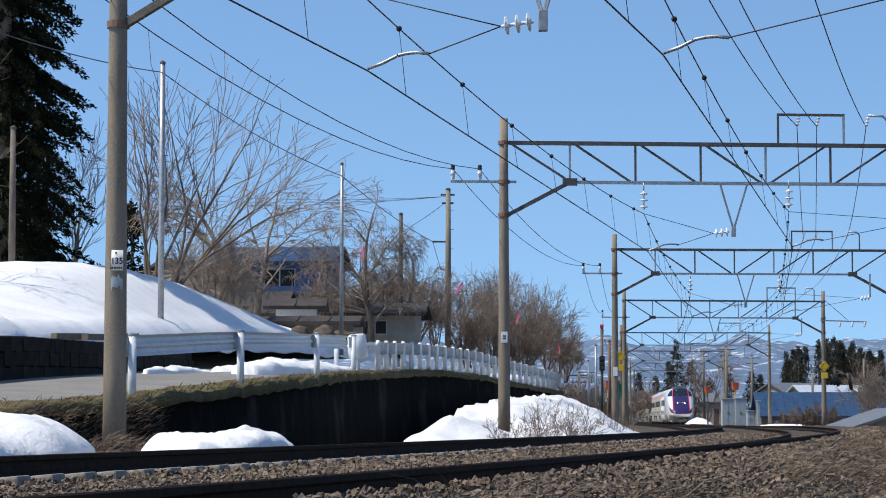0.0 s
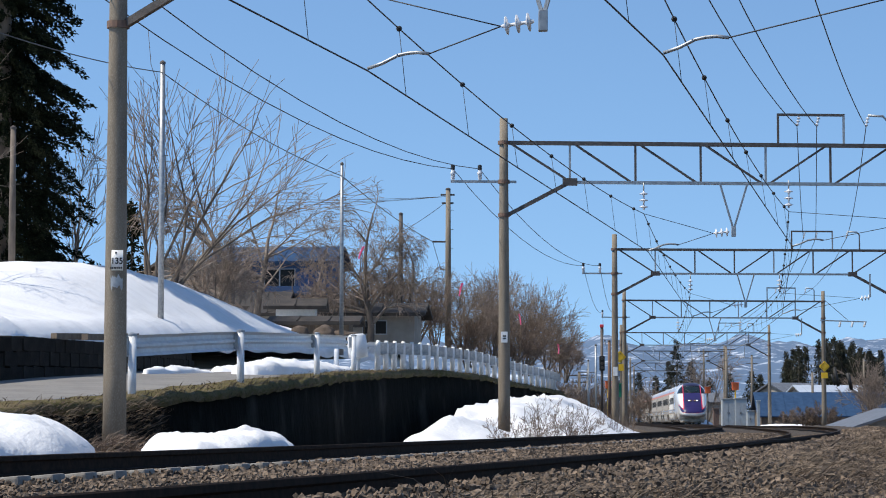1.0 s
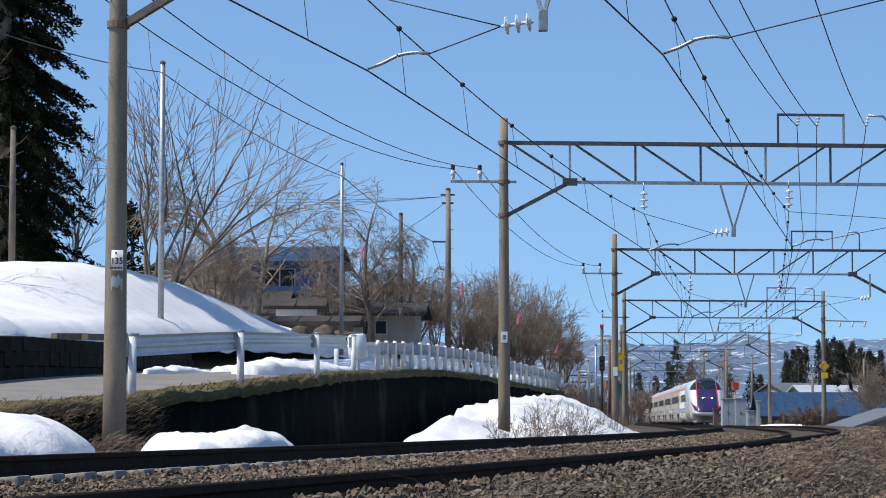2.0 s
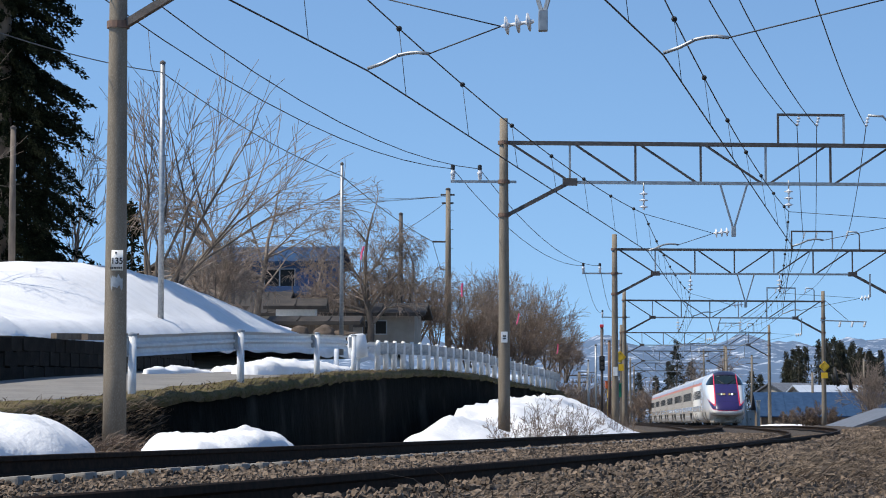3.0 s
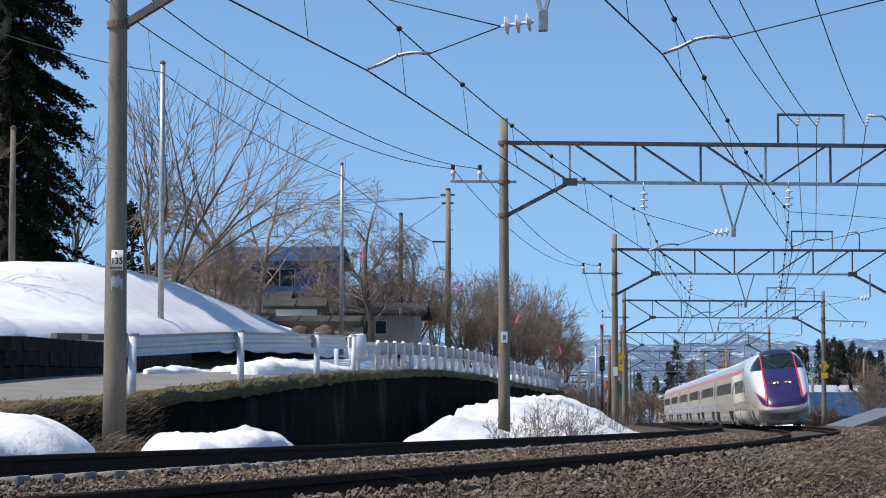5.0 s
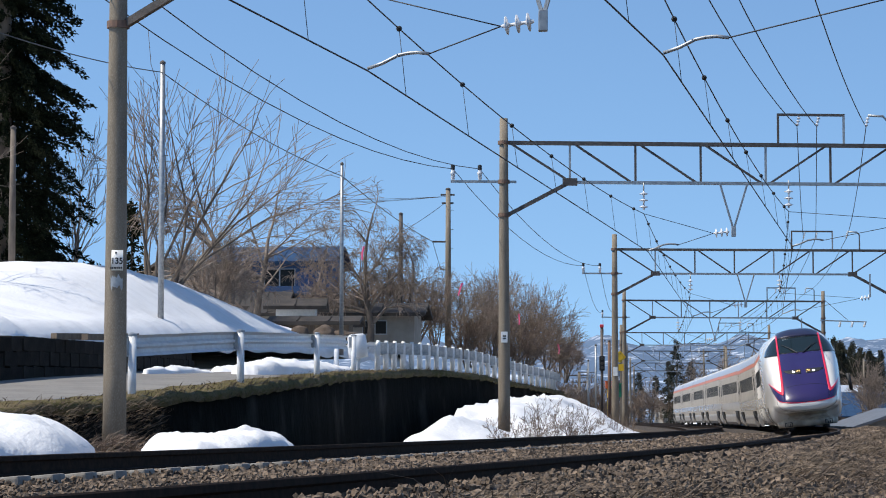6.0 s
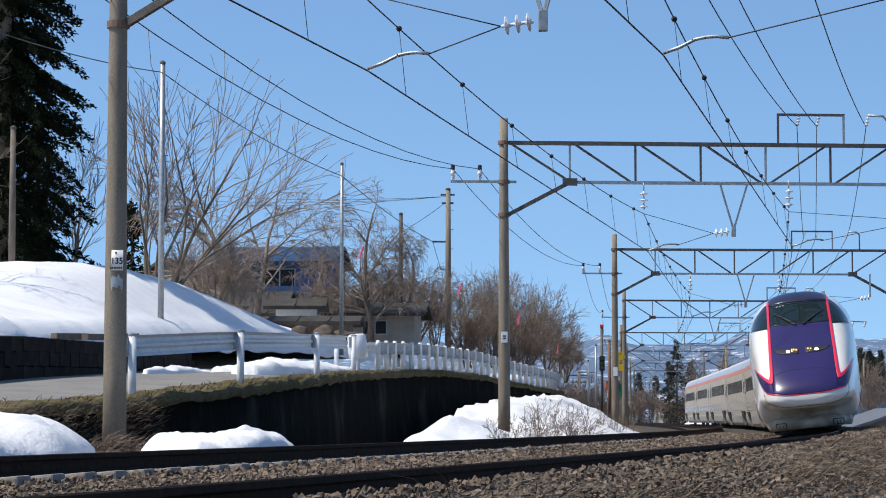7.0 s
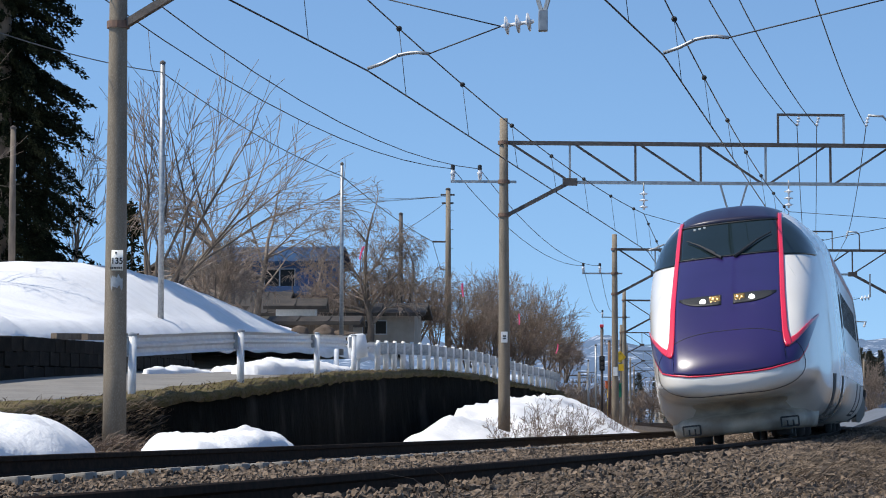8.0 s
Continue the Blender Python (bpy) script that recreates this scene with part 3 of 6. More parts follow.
def shell(name, stations, mat, parent, ring=56, cap_end=True, cap_start=True):
    verts, faces = [], []
    for s in stations:
        t, b, w, mid, n, k2 = section(s)
        for k in range(ring):
            a = 2 * math.pi * k / ring
            c, d = math.cos(a), math.sin(a)
            p, hh = (n, t - mid) if d >= 0 else (k2, mid - b)
            verts.append((w * math.copysign(abs(c) ** (2 / p), c), s, mid + hh * math.copysign(abs(d) ** (2 / p), d)))
    m = len(stations)
    for i in range(m - 1):
        for k in range(ring):
            faces.append((i * ring + k, i * ring + (k + 1) % ring, (i + 1) * ring + (k + 1) % ring, (i + 1) * ring + k))
    if cap_start:
        # slightly domed end face
        t, b, w, mid, n, k2 = section(stations[0])
        prev = 0
        for f in (0.8, 0.5, 0.2):
            o = len(verts)
            verts += [(x * f, y - 0.006 * (1 - f * f), mid + (z - mid) * f) for x, y, z in verts[:ring]]
            faces += [(prev + (k + 1) % ring, prev + k, o + k, o + (k + 1) % ring) for k in range(ring)]
            prev = o
        faces.append(tuple(range(prev + ring - 1, prev - 1, -1)))
    if cap_end:
        faces.append(tuple(range((m - 1) * ring + ring - 1, (m - 1) * ring - 1, -1)))
    return mesh_object(name, verts, faces, mat, parent, smooth=True)


def grid_panel(name, rows, mat, parent, label=""):
    """A smooth panel from rows of points, with a short rim turned inwards."""
    nz, nx = len(rows), len(rows[0])
    verts = [p for r in rows for p in r]
    faces = [(a * nx + b, a * nx + b + 1, a * nx + nx + b + 1, a * nx + nx + b) for a in range(nz - 1) for b in range(nx - 1)]
    rim = [b for b in range(nx)] + [a * nx + nx - 1 for a in range(1, nz)] + [(nz - 1) * nx + b for b in range(nx - 2, -1, -1)] + [a * nx for a in range(nz - 2, 0, -1)]
    base = len(verts)
    verts += [verts[i] + Vector((-0.008 if verts[i].x > 0 else 0.008, 0.03, 0)) for i in rim]
    k = len(rim)
    ob = mesh_object(name, verts, faces + [(rim[(i + 1) % k], rim[i], base + i, base + (i + 1) % k) for i in range(k)], mat, parent, label=label)
    ob.data.polygons.foreach_set("use_smooth", [i < len(faces) for i in range(len(ob.data.polygons))])
    return ob


def column_panel(name, xs, zlo, zhi, mat, parent, proud, nz=20, label=""):
    """A panel on the nose bounded below and above by heights given for each x."""
    rows = [[on_nose(x, zlo(x) + (zhi(x) - zlo(x)) * j / (nz - 1), proud) for x in xs] for j in range(nz)]
    return grid_panel(name, rows, mat, parent, label)


def row_panel(name, zs, left, right, mat, parent, proud, nx=10, label=""):
    """A panel on the nose bounded sideways by x given for each height."""
    rows = [[on_nose(left(z) + (right(z) - left(z)) * i / (nx - 1), z, proud) for i in range(nx)] for z in zs]
    return grid_panel(name, rows, mat, parent, label)


def tab(*pairs):
    zs, xs = [p[0] for p in pairs], [p[1] for p in pairs]
    return lambda z: float(np.interp(z, zs, xs))


def side_panel(name, y0, y1, z0, z1, mat, parent, proud=0.006, sides=(-1, 1), label="", lead=False):
    """A panel on each side of a carriage body between two stations and two heights."""
    for sd in sides:
        verts, faces = [], []
        zs = np.linspace(z0, z1, max(2, int((z1 - z0) / 0.12) + 2))
        for dep in (proud, -0.03):
            for z in zs:
                verts += [(sd * (side_x(z, y0 if lead else 20) + dep), y0, z), (sd * (side_x(z, y1 if lead else 20) + dep), y1, z)]
        m = len(zs)
        for i in range(m - 1):
            faces.append((2 * i, 2 * i + 1, 2 * i + 3, 2 * i + 2))
        o = 2 * m
        for i in range(m - 1):
            faces.append((2 * i, 2 * i + 2, o + 2 * i + 2, o + 2 * i))
            faces.append((2 * i + 1, o + 2 * i + 1, o + 2 * i + 3, 2 * i + 3))
        faces.append((0, o, o + 1, 1))
        faces.append((2 * m - 2, 2 * m - 1, o + 2 * m - 1, o + 2 * m - 2))
        mesh_object(name, verts, faces, mat, parent, label=label)


def bogie(y, parent):
    b = new("bogie")
    b.parent = parent
    b.location = (0, y, 0)
    bm = bmesh.new()
    for sx in (-1, 1):
        add_box(bm, (sx * 1.0 - 0.09, -1.6, 0.42), (sx * 1.0 + 0.09, 1.6, 0.66), bevel=0.04)
    add_box(bm, (-1.0, -0.25, 0.4), (1.0, 0.25, 0.62))
    part("bogie_frame", bm, M["under"], b)
    for yy in (-1.125, 1.125):
        for sx in (-1, 1):
            bm = bmesh.new()
            lathe(bm, [(0.12, -0.07), (0.40, -0.065), (0.43, 0.0), (0.46, 0.045), (0.46, 0.065), (0.12, 0.07)], (sx * 0.75, yy, 0.43), (-sx, 0, 0), 24)
            part("wheel", bm, M["under"], b, "", True)
            bm = bmesh.new()
            lathe(bm, [(0.13, -0.1), (0.15, 0.08), (0.1, 0.1)], (sx * 1.02, yy, 0.43), (sx, 0, 0), 12)
            part("axle_box", bm, M["under"], b, "", True)
        bm = bmesh.new()
        lathe(bm, [(0.08, -0.9), (0.08, 0.9)], (0, yy, 0.43), (1, 0, 0), 10)
        part("axle", bm, M["under"], b)
    return b


def skirt_side(y0, y1, parent, z0=0.16, z1=0.75):
    for sd in (-1, 1):
        bm = bmesh.new()
        pts = [(1.455, z1), (1.46, z1 - 0.12), (1.42, 0.32), (1.30, z0), (1.24, z0), (1.24, z1)]
        vs0 = [bm.verts.new((sd * x, y0, z)) for x, z in pts]
        vs1 = [bm.verts.new((sd * x, y1, z)) for x, z in pts]
        for k in range(len(pts)):
            bm.faces.new((vs0[k], vs0[(k + 1) % 6], vs1[(k + 1) % 6], vs1[k]))
        bm.faces.new(vs0)
        bm.faces.new(vs1[::-1])
        part("skirt_panel", bm, M["bodysilver"], parent)


def dress_sides(car, y0, y1, windows, doors):
    """Livery bands, windows, doors along a carriage."""
    side_panel("roof_band", y0, y1, 3.12, 3.60, M["roofsilver"], car, 0.003)
    side_panel("orange_stripe", y0, y1, 2.93, 3.11, M["orange"], car, 0.005)
    side_panel("white_band", y0, y1, 0.98, 1.42, M["body"], car, 0.004)
    for w0, w1 in windows:
        n = max(1, round((w1 - w0) / 1.0))
        for k in range(n):
            a = w0 + (w1 - w0) * k / n
            side_panel("window", a + 0.12, a + (w1 - w0) / n - 0.12, 1.92, 2.55, M["carglass"], car, 0.004)
    for d in doors:
        side_panel("door_seam", d - 0.44, d - 0.41, 0.95, 2.9, M["seam"], car, 0.004)
        side_panel("door_seam", d + 0.41, d + 0.44, 0.95, 2.9, M["seam"], car, 0.004)
        side_panel("door_window", d - 0.2, d + 0.2, 1.85, 2.45, M["carglass"], car, 0.006)


def build_lead_car():
    car = new("train_lead_car")
    tagged(car, "purple and white bullet-nosed train car with red trim", "train", group="cars of the train")
    st = list(np.concatenate([[0, 0.01, 0.025, 0.05, 0.08, 0.12, 0.17, 0.23], np.arange(0.3, 5, 0.07), np.arange(5, 7.6, 0.2), [21.4]]))
    shell("body", st, M["body"], car, ring=128)
    # purple front from the white lip to the windscreen, with points running out under the white cheeks
    lip = tab((0, 1.02), (0.3, 1.025), (0.6, 1.05), (0.85, 1.095), (1.0, 1.14), (1.08, 1.24), (1.15, 1.38), (1.22, 1.56), (1.29, 1.80))
    sweep = tab((0.82, 1.38), (0.86, 1.37), (0.92, 1.39), (1.0, 1.46), (1.1, 1.58), (1.2, 1.71), (1.29, 1.84))
    half = [0.0, 0.1, 0.2, 0.3, 0.4, 0.5, 0.6, 0.68, 0.75, 0.815, 0.825, 0.86, 0.9, 0.95, 1.0, 1.05, 1.1, 1.15, 1.2, 1.25, 1.29]
    xs = [-x for x in half[:0:-1]] + half
    lip_at, head = (lambda x: lip(abs(x))), (lambda x: 2.90 if abs(x) < 0.82 else sweep(abs(x)))
    column_panel("purple_front", xs, lip_at, head, M["purple"], car, 0.012, 56, "glossy purple nose panel")
    column_panel("red_lip_line", [x for x in xs if abs(x) < 1.16], lambda x: lip_at(x) - 0.028, lambda x: lip_at(x) - 0.002, M["red"], car, 0.012, 3, "thin red line under the purple nose")
    # windscreen and dark crown
    wx = list(np.linspace(-0.79, 0.79, 25))
    column_panel("windscreen", wx, lambda x: 2.905 + 0.02 * (x / 0.79) ** 2, lambda x: 3.53 - 0.03 * (x / 0.79) ** 2, M["glass"], car, 0.008, 16, "dark curved windscreen")
    rows = []
    for j in range(22):
        f = j / 21
        row = []
        for i in range(21):
            x = (-1 + i / 10) * (0.80 if f < 0.4 else 0.80 - 0.5 * ((f - 0.4) / 0.6) ** 2)
            s0 = nose_depth(x, 3.535 - 0.03 * (x / 0.79) ** 2)
            s = s0 + (6.6 - s0) * f
            row.append(Vector((x, s, top_z(x, s) + 0.010)))
        rows.append(row)
    grid_panel("crown", rows, M["crown"], car, "dark purple crown above the windscreen")
    for z in (2.917, 3.512):
        tube_part("windscreen_seal", [on_nose(a, z, 0.010) for a in wx], 0.013, M["rubber"], car, 6)
    for sd in (-1, 1):
        inner = tab((1.33, 0.845), (1.40, 0.815), (1.6, 0.80), (2.9, 0.785), (3.67, 0.765))
        outer = tab((1.33, 0.875), (1.37, 0.93), (1.46, 0.91), (1.6, 0.88), (2.9, 0.85), (3.67, 0.82))
        a, b = (inner, outer) if sd > 0 else ((lambda z: -outer(z)), (lambda z: -inner(z)))
        row_panel("red_bar", np.linspace(1.33, 3.63, 48), a, b, M["red"], car, 0.022, 5, "bright red trim bar")
        # foot of the trim sweeping outwards under the white cheek
        sx = [sd * x for x in np.linspace(0.86, 1.295, 18)]
        thick = lambda x: 0.035 + 0.085 * max(0.0, 1 - (abs(x) - 0.86) / 0.42)
        column_panel("red_sweep", sx if sd > 0 else sx[::-1], lambda x: sweep(abs(x)) - 0.03, lambda x: sweep(abs(x)) - 0.03 + thick(x), M["red"], car, 0.020, 5)
        # dark side window of the cab
        wo = tab((2.84, 1.30), (2.9, 1.33), (3.1, 1.25), (3.3, 1.12), (3.45, 0.98), (3.56, 0.86))
        wi = tab((2.84, 0.84), (3.56, 0.80))
        a, b = (wi, wo) if sd > 0 else ((lambda z: -wo(z)), (lambda z: -wi(z)))
        row_panel("cab_side_window", np.linspace(2.85, 3.55, 24), a, b, M["glass"], car, 0.010, 20, "dark cab side window")
        # lamp housing: a dark tapered lens with lamps behind it
        zc = 2.165
        hx = [sd * x for x in (0.09, 0.15, 0.25, 0.35, 0.45, 0.55, 0.65, 0.74)]
        bot, top = tab((0.09, zc - 0.085), (0.4, zc - 0.08), (0.6, zc - 0.04), (0.74, zc + 0.04)), tab((0.09, zc + 0.085), (0.4, zc + 0.088), (0.74, zc + 0.075))
        column_panel("lamp_housing", hx if sd > 0 else hx[::-1], lambda x: bot(abs(x)), lambda x: top(abs(x)), M["rubber"], car, 0.016, 6, "dark tapered lamp housing")
        p = on_nose(sd * 0.37, zc - 0.01, 0.018)
        bm = bmesh.new()
        lathe(bm, [(0.045, 0.0), (0.042, 0.012), (0.034, 0.016), (0.02, 0.018), (0.002, 0.018)], p, (0, -1, 0.35), 18)
        part("headlamp", bm, M["lampwhite"], car, "lit headlamp", True)
        # amber reflector lamp: a dished square, with glowing spots added as its glints
        p = on_nose(sd * 0.185, zc, 0.017)
        bm = bmesh.new()
        add_box(bm, (-0.085, -0.010, -0.072), (0.085, 0.012, 0.072), Matrix.Translation(p) @ Matrix.Rotation(radians(-25), 4, "X"), 0.012)
        lamp = part("halogen_lamp", bm, M["lampyellow"], car, "amber reflector lamp")
        bm = bmesh.new()
        for dx, dz, r in ((-0.03, 0.03, 0.016), (0.035, 0.02, 0.013), (0.0, -0.032, 0.018), (0.05, -0.04, 0.010), (-0.055, -0.02, 0.010)):
            lathe(bm, [(r, 0), (r * 0.8, 0.006), (0.002, 0.009)], p + Vector((dx, -0.012 + dz * 0.4, dz)), (0, -1, 0.35), 10)
        part("reflector_spot", bm, M["glintgold"], lamp, "glowing spot added as a glint on the reflector", True)
        # wiper
        bm = bmesh.new()
        on = lambda x, z: on_nose(x, z, 0.04)
        add_tube(bm, [on(sd * 0.10, 2.87), on(sd * 0.22, 2.95), on(sd * 0.46, 3.13)], [0.026, 0.018, 0.012], 6)
        add_tube(bm, [on(sd * 0.20, 2.97), on(sd * 0.46, 3.13), on(sd * 0.66, 3.24)], [0.009, 0.014, 0.009], 6)
        part("wiper", bm, M["rubber"], car)
        tube_part("panel_seam", [on_nose(sd * x, z, 0.001) for x, z in ((0.90, 2.72), (0.98, 2.55), (1.08, 2.34), (1.18, 2.12), (1.26, 1.94))], 0.0035, M["boxgrey"], car, 4)
        # small step in the plough
        bm = bmesh.new()
        for a, b in (((-0.13, 0, -0.07), (0.13, 0, -0.07)), ((-0.13, 0, 0.07), (0.13, 0, 0.07)), ((-0.13, 0, -0.07), (-0.13, 0, 0.07)), ((0.13, 0, -0.07), (0.13, 0, 0.07)), ((-0.04, 0, -0.07), (-0.04, 0, 0.02)), ((0.05, 0, -0.07), (0.05, 0, 0.02))):
            add_bar(bm, Vector(a) + Vector((sd * 0.74, 1.12, 0.25)), Vector(b) + Vector((sd * 0.74, 1.12, 0.25)), 0.025, 0.025)
        part("step_iron", bm, M["under"], car)
        bm = bmesh.new()
        add_box(bm, (sd * 0.62 - 0.12, 1.5, 0.06), (sd * 0.62 + 0.12, 1.8, 0.32), bevel=0.03)
        add_box(bm, (sd * 0.72 - 0.05, 1.7, 0.02), (sd * 0.72 + 0.05, 2.0, 0.3))
        part("rail_guard", bm, M["under"], car)
    for x, z in ((-0.55, 3.45), (-0.47, 3.46), (-0.39, 3.47)):
        p = on_nose(x, z, 0.010)
        box_part("number_mark", p - Vector((0.022, 0.004, 0.02)), p + Vector((0.022, 0.004, 0.02)), M["signwhite"], car)
    # seam of the coupler cover
    pts = []
    for k in range(61):
        a = 2 * math.pi * k / 60
        c, d = math.cos(a), math.sin(a)
        x = 1.08 * math.copysign(abs(c) ** 0.7, c)
        z = 1.12 + (0.55 * abs(d) ** 0.9 if d > 0 else -0.41 * abs(d) ** 0.8)
        pts.append(on_nose(x, max(z, 0.73), 0.013))
    tube_part("cover_seam", pts, 0.0055, M["seam"], car, 5)
    # plough under the nose: hollow below the lip, then standing forward to the rail
    rows = []
    for z, y, w in ((0.72, 0.5, 0.98), (0.66, 0.95, 1.05), (0.56, 1.30, 1.12), (0.46, 1.38, 1.14), (0.42, 1.16, 1.14), (0.30, 1.02, 1.13), (0.19, 1.06, 1.10), (0.14, 1.14, 1.08)):
        rows.append([Vector((w * k / 14, y + 1.2 * abs(k / 14) ** 3.2, z)) for k in range(-14, 15)])
    grid_panel("plough", rows, M["skirt"], car, "dirty cream plough under the nose")
    box_part("underframe", (-1.0, 3.2, 0.36), (1.0, 21.3, 0.9), M["under"], car)
    # black sheets on the closed shell imitate the shaded openings around the bogies
    for a, b in ((3.2, 3.8), (5.9, 6.5), (15.5, 16.0), (18.1, 18.6)):
        side_panel("bogie_gap", a, b, 0.22, 0.95, M["under"], car, 0.008, lead=True)
    for a, b in ((3.95, 5.8), (16.1, 18.0)):
        side_panel("bogie_cover", a, b, 0.22, 0.42, M["under"], car, 0.006, lead=True)
    dress_sides(car, 7.5, 21.3, [(9.2, 18.8)], [8.3, 20.2])
    bogie(4.9, car)
    bogie(17.1, car)
    box_part("gangway", (-0.9, 21.35, 0.9), (0.9, 21.87, 3.4), M["rubber"], car)
    return car


def build_middle_car(name, end=False):
    car = new(name)
    tagged(car, "silver train car with orange stripe and row of small windows", "train", group="cars of the train")
    shell("body", [9.25, 29.25], M["bodysilver"], car)
    body = car.children[0]
    body.location = (0, -9, 0)
    dress_sides(car, 0.3, 20.2, [(3.0, 17.6)], [1.6, 19.0])
    box_part("underframe", (-1.15, 0.4, 0.36), (1.15, 20.1, 0.9), M["under"], car)
    # shade of each bogie opening, laid on the uncut side as a black panel
    for a, b in ((2.1, 4.3), (16.2, 18.4)):
        side_panel("bogie_opening", a, b, 0.2, 0.93, M["under"], car, 0.09)
    skirt_side(5.2, 15.3, car)
    skirt_side(0.3, 1.5, car)
    skirt_side(19.0, 20.2, car)
    bogie(3.2, car)
    bogie(17.3, car)
    box_part("gangway", (-0.9, 0.0, 0.9), (0.9, 0.28, 3.4), M["rubber"], car)
    box_part("gangway", (-0.9, 20.22, 0.9), (0.9, 20.5, 3.4), M["rubber"], car)
    return car


LEAD = build_lead_car()
CARS = [build_middle_car("train_car")]
for k in range(5):
    CARS.append(copy_thing(CARS[0], Matrix.Identity(4)))


def add_pantograph(car):
    base = box_part("pantograph_cover", (-0.75, 6.2, 3.6), (0.75, 11.5, 3.86), M["roofsilver"], car, 0.08)
    bm = bmesh.new()
    add_bar(bm, (-0.3, 8.6, 3.8), (0, 9.6, 4.4), 0.05, 0.05)
    add_bar(bm, (0.3, 8.6, 3.8), (0, 9.6, 4.4), 0.05, 0.05)
    add_bar(bm, (0, 9.6, 4.4), (0, 8.8, 5.02), 0.05, 0.05)
    add_bar(bm, (-0.8, 8.8, 5.04), (0.8, 8.8, 5.04), 0.09, 0.05)
    part("pantograph", bm, M["steel"], car)


add_pantograph(CARS[1])
add_pantograph(CARS[4])

U_NOSE, SPEED = 243.87, 26.962


def car_pose(u_front, b0, b1):
    """Pose of a car whose front end is at u_front, borne by bogies b0 and b1 metres behind it."""
    p, q = on_track(u_front + b0, 0, 0), on_track(u_front + b1, 0, 0)
    d = (q - p).normalized()
    o = p - d * b0
    roll = (cant_at(u_front + b0) + cant_at(u_front + b1)) / 2 / GAUGE
    return pose(o.x, o.y, 0, 0, -math.degrees(roll), -math.degrees(math.atan2(d.x, d.y)))


def motions():
    times = [i * 0.5 for i in range(17)]
    walk(LEAD, [(t, car_pose(U_NOSE - SPEED * t, 4.9, 17.1)) for t in times])
    for k, car in enumerate(CARS):
        front = 21.87 + 20.5 * k
        walk(car, [(t, car_pose(U_NOSE - SPEED * t + front, 3.2, 17.3)) for t in times])
    ribbon_motions()


# ------------------------------------------------------------ ballast stones and dry grass
def stones(name, count, u_rng, l_rng, size, seed, avoid=True):
    rng = np.random.default_rng(seed)
    u = u_rng[0] + (u_rng[1] - u_rng[0]) * rng.random(count) ** 1.15
    l = rng.uniform(*l_rng, count)
    if avoid:
        for off in (0.0, -SPACING):
            for sd in (-1, 1):
                ok = np.abs(l - off - sd * 0.75) > 0.085
                u, l = u[ok], l[ok]
    n = len(u)
    x, y = plan(u, l)
    z = ground_z(u, l)
    cube = np.array([[a, b, c] for a in (-1, 1) for b in (-1, 1) for c in (-1, 1)], float)
    v = cube[None] * (1 + rng.uniform(-0.42, 0.25, (n, 8, 3)))
    s = rng.uniform(size[0], size[1], (n, 1, 1)) * rng.uniform(0.65, 1.2, (n, 1, 3)) * np.clip(u / 15, 0.55, 1.0)[:, None, None]
    v = v * s
    ang = rng.uniform(0, 6.28, (3, n))
    def rot(v, a, i, j):
        c, d = np.cos(a)[:, None], np.sin(a)[:, None]
        p, q = v[..., i].copy(), v[..., j].copy()
        v[..., i], v[..., j] = c * p - d * q, d * p + c * q
    rot(v, ang[0], 0, 1), rot(v, ang[1] * 0.3, 1, 2), rot(v, ang[2], 0, 1)
    v += np.stack([x, y, z + rng.uniform(-0.01, 0.03, n)], -1)[:, None]
    f = np.array([[0, 1, 3, 2], [4, 6, 7, 5], [0, 4, 5, 1], [2, 3, 7, 6], [0, 2, 6, 4], [1, 5, 7, 3]])
    faces = (f[None] + 8 * np.arange(n)[:, None, None]).reshape(-1, 4)
    ob = mesh_object(name, v.reshape(-1, 3), faces.tolist(), M["ballast"])
    return tagged(ob, "loose angular grey-brown track ballast stones", "ballast", kind="stuff")


stones("ballast_stones", 72000, (1.5, 34), (-5.9, 2.5), (0.016, 0.034), 1)
stones("ballast_stones", 26000, (30, 75), (-5.9, 2.5), (0.025, 0.045), 2)
stones("shoulder_stones", 34000, (4, 50), (2.3, 4.4), (0.017, 0.038), 3, False)


def blades(name, count, place_fn, length, mat, label, seed, width=0.006, lean=(0.5, 0.2), kind="stuff", category="grass", flat=0.6):
    rng = np.random.default_rng(seed)
    p = place_fn(rng, count)
    n = len(p)
    ln = rng.uniform(length[0], length[1], n)
    az = rng.normal(math.atan2(lean[1], lean[0]), 0.9, n)
    tilt = rng.uniform(flat, 1.5, n)
    d = np.stack([np.cos(az) * np.sin(tilt), np.sin(az) * np.sin(tilt), np.cos(tilt)], -1)
    side = np.cross(d, rng.normal(size=(n, 3)))
    side /= np.linalg.norm(side, axis=1, keepdims=True)
    w = width * rng.uniform(0.6, 1.4, (n, 1))
    mid = p + d * ln[:, None] * 0.5 + np.array([0, 0, 1.0]) * (ln * 0.10)[:, None]
    tip = p + d * ln[:, None] - np.array([0, 0, 1.0]) * (ln * 0.05)[:, None]
    v = np.stack([p - side * w, p + side * w, mid + side * w * 0.8, mid - side * w * 0.8, tip], 1)
    b = 5 * np.arange(n)
    faces = np.stack([b, b + 1, b + 2, b + 3], -1).tolist() + np.stack([b + 3, b + 2, b + 4], -1).tolist()
    ob = mesh_object(name, v.reshape(-1, 3), faces, mat)
    return tagged(ob, label, category, kind=kind)


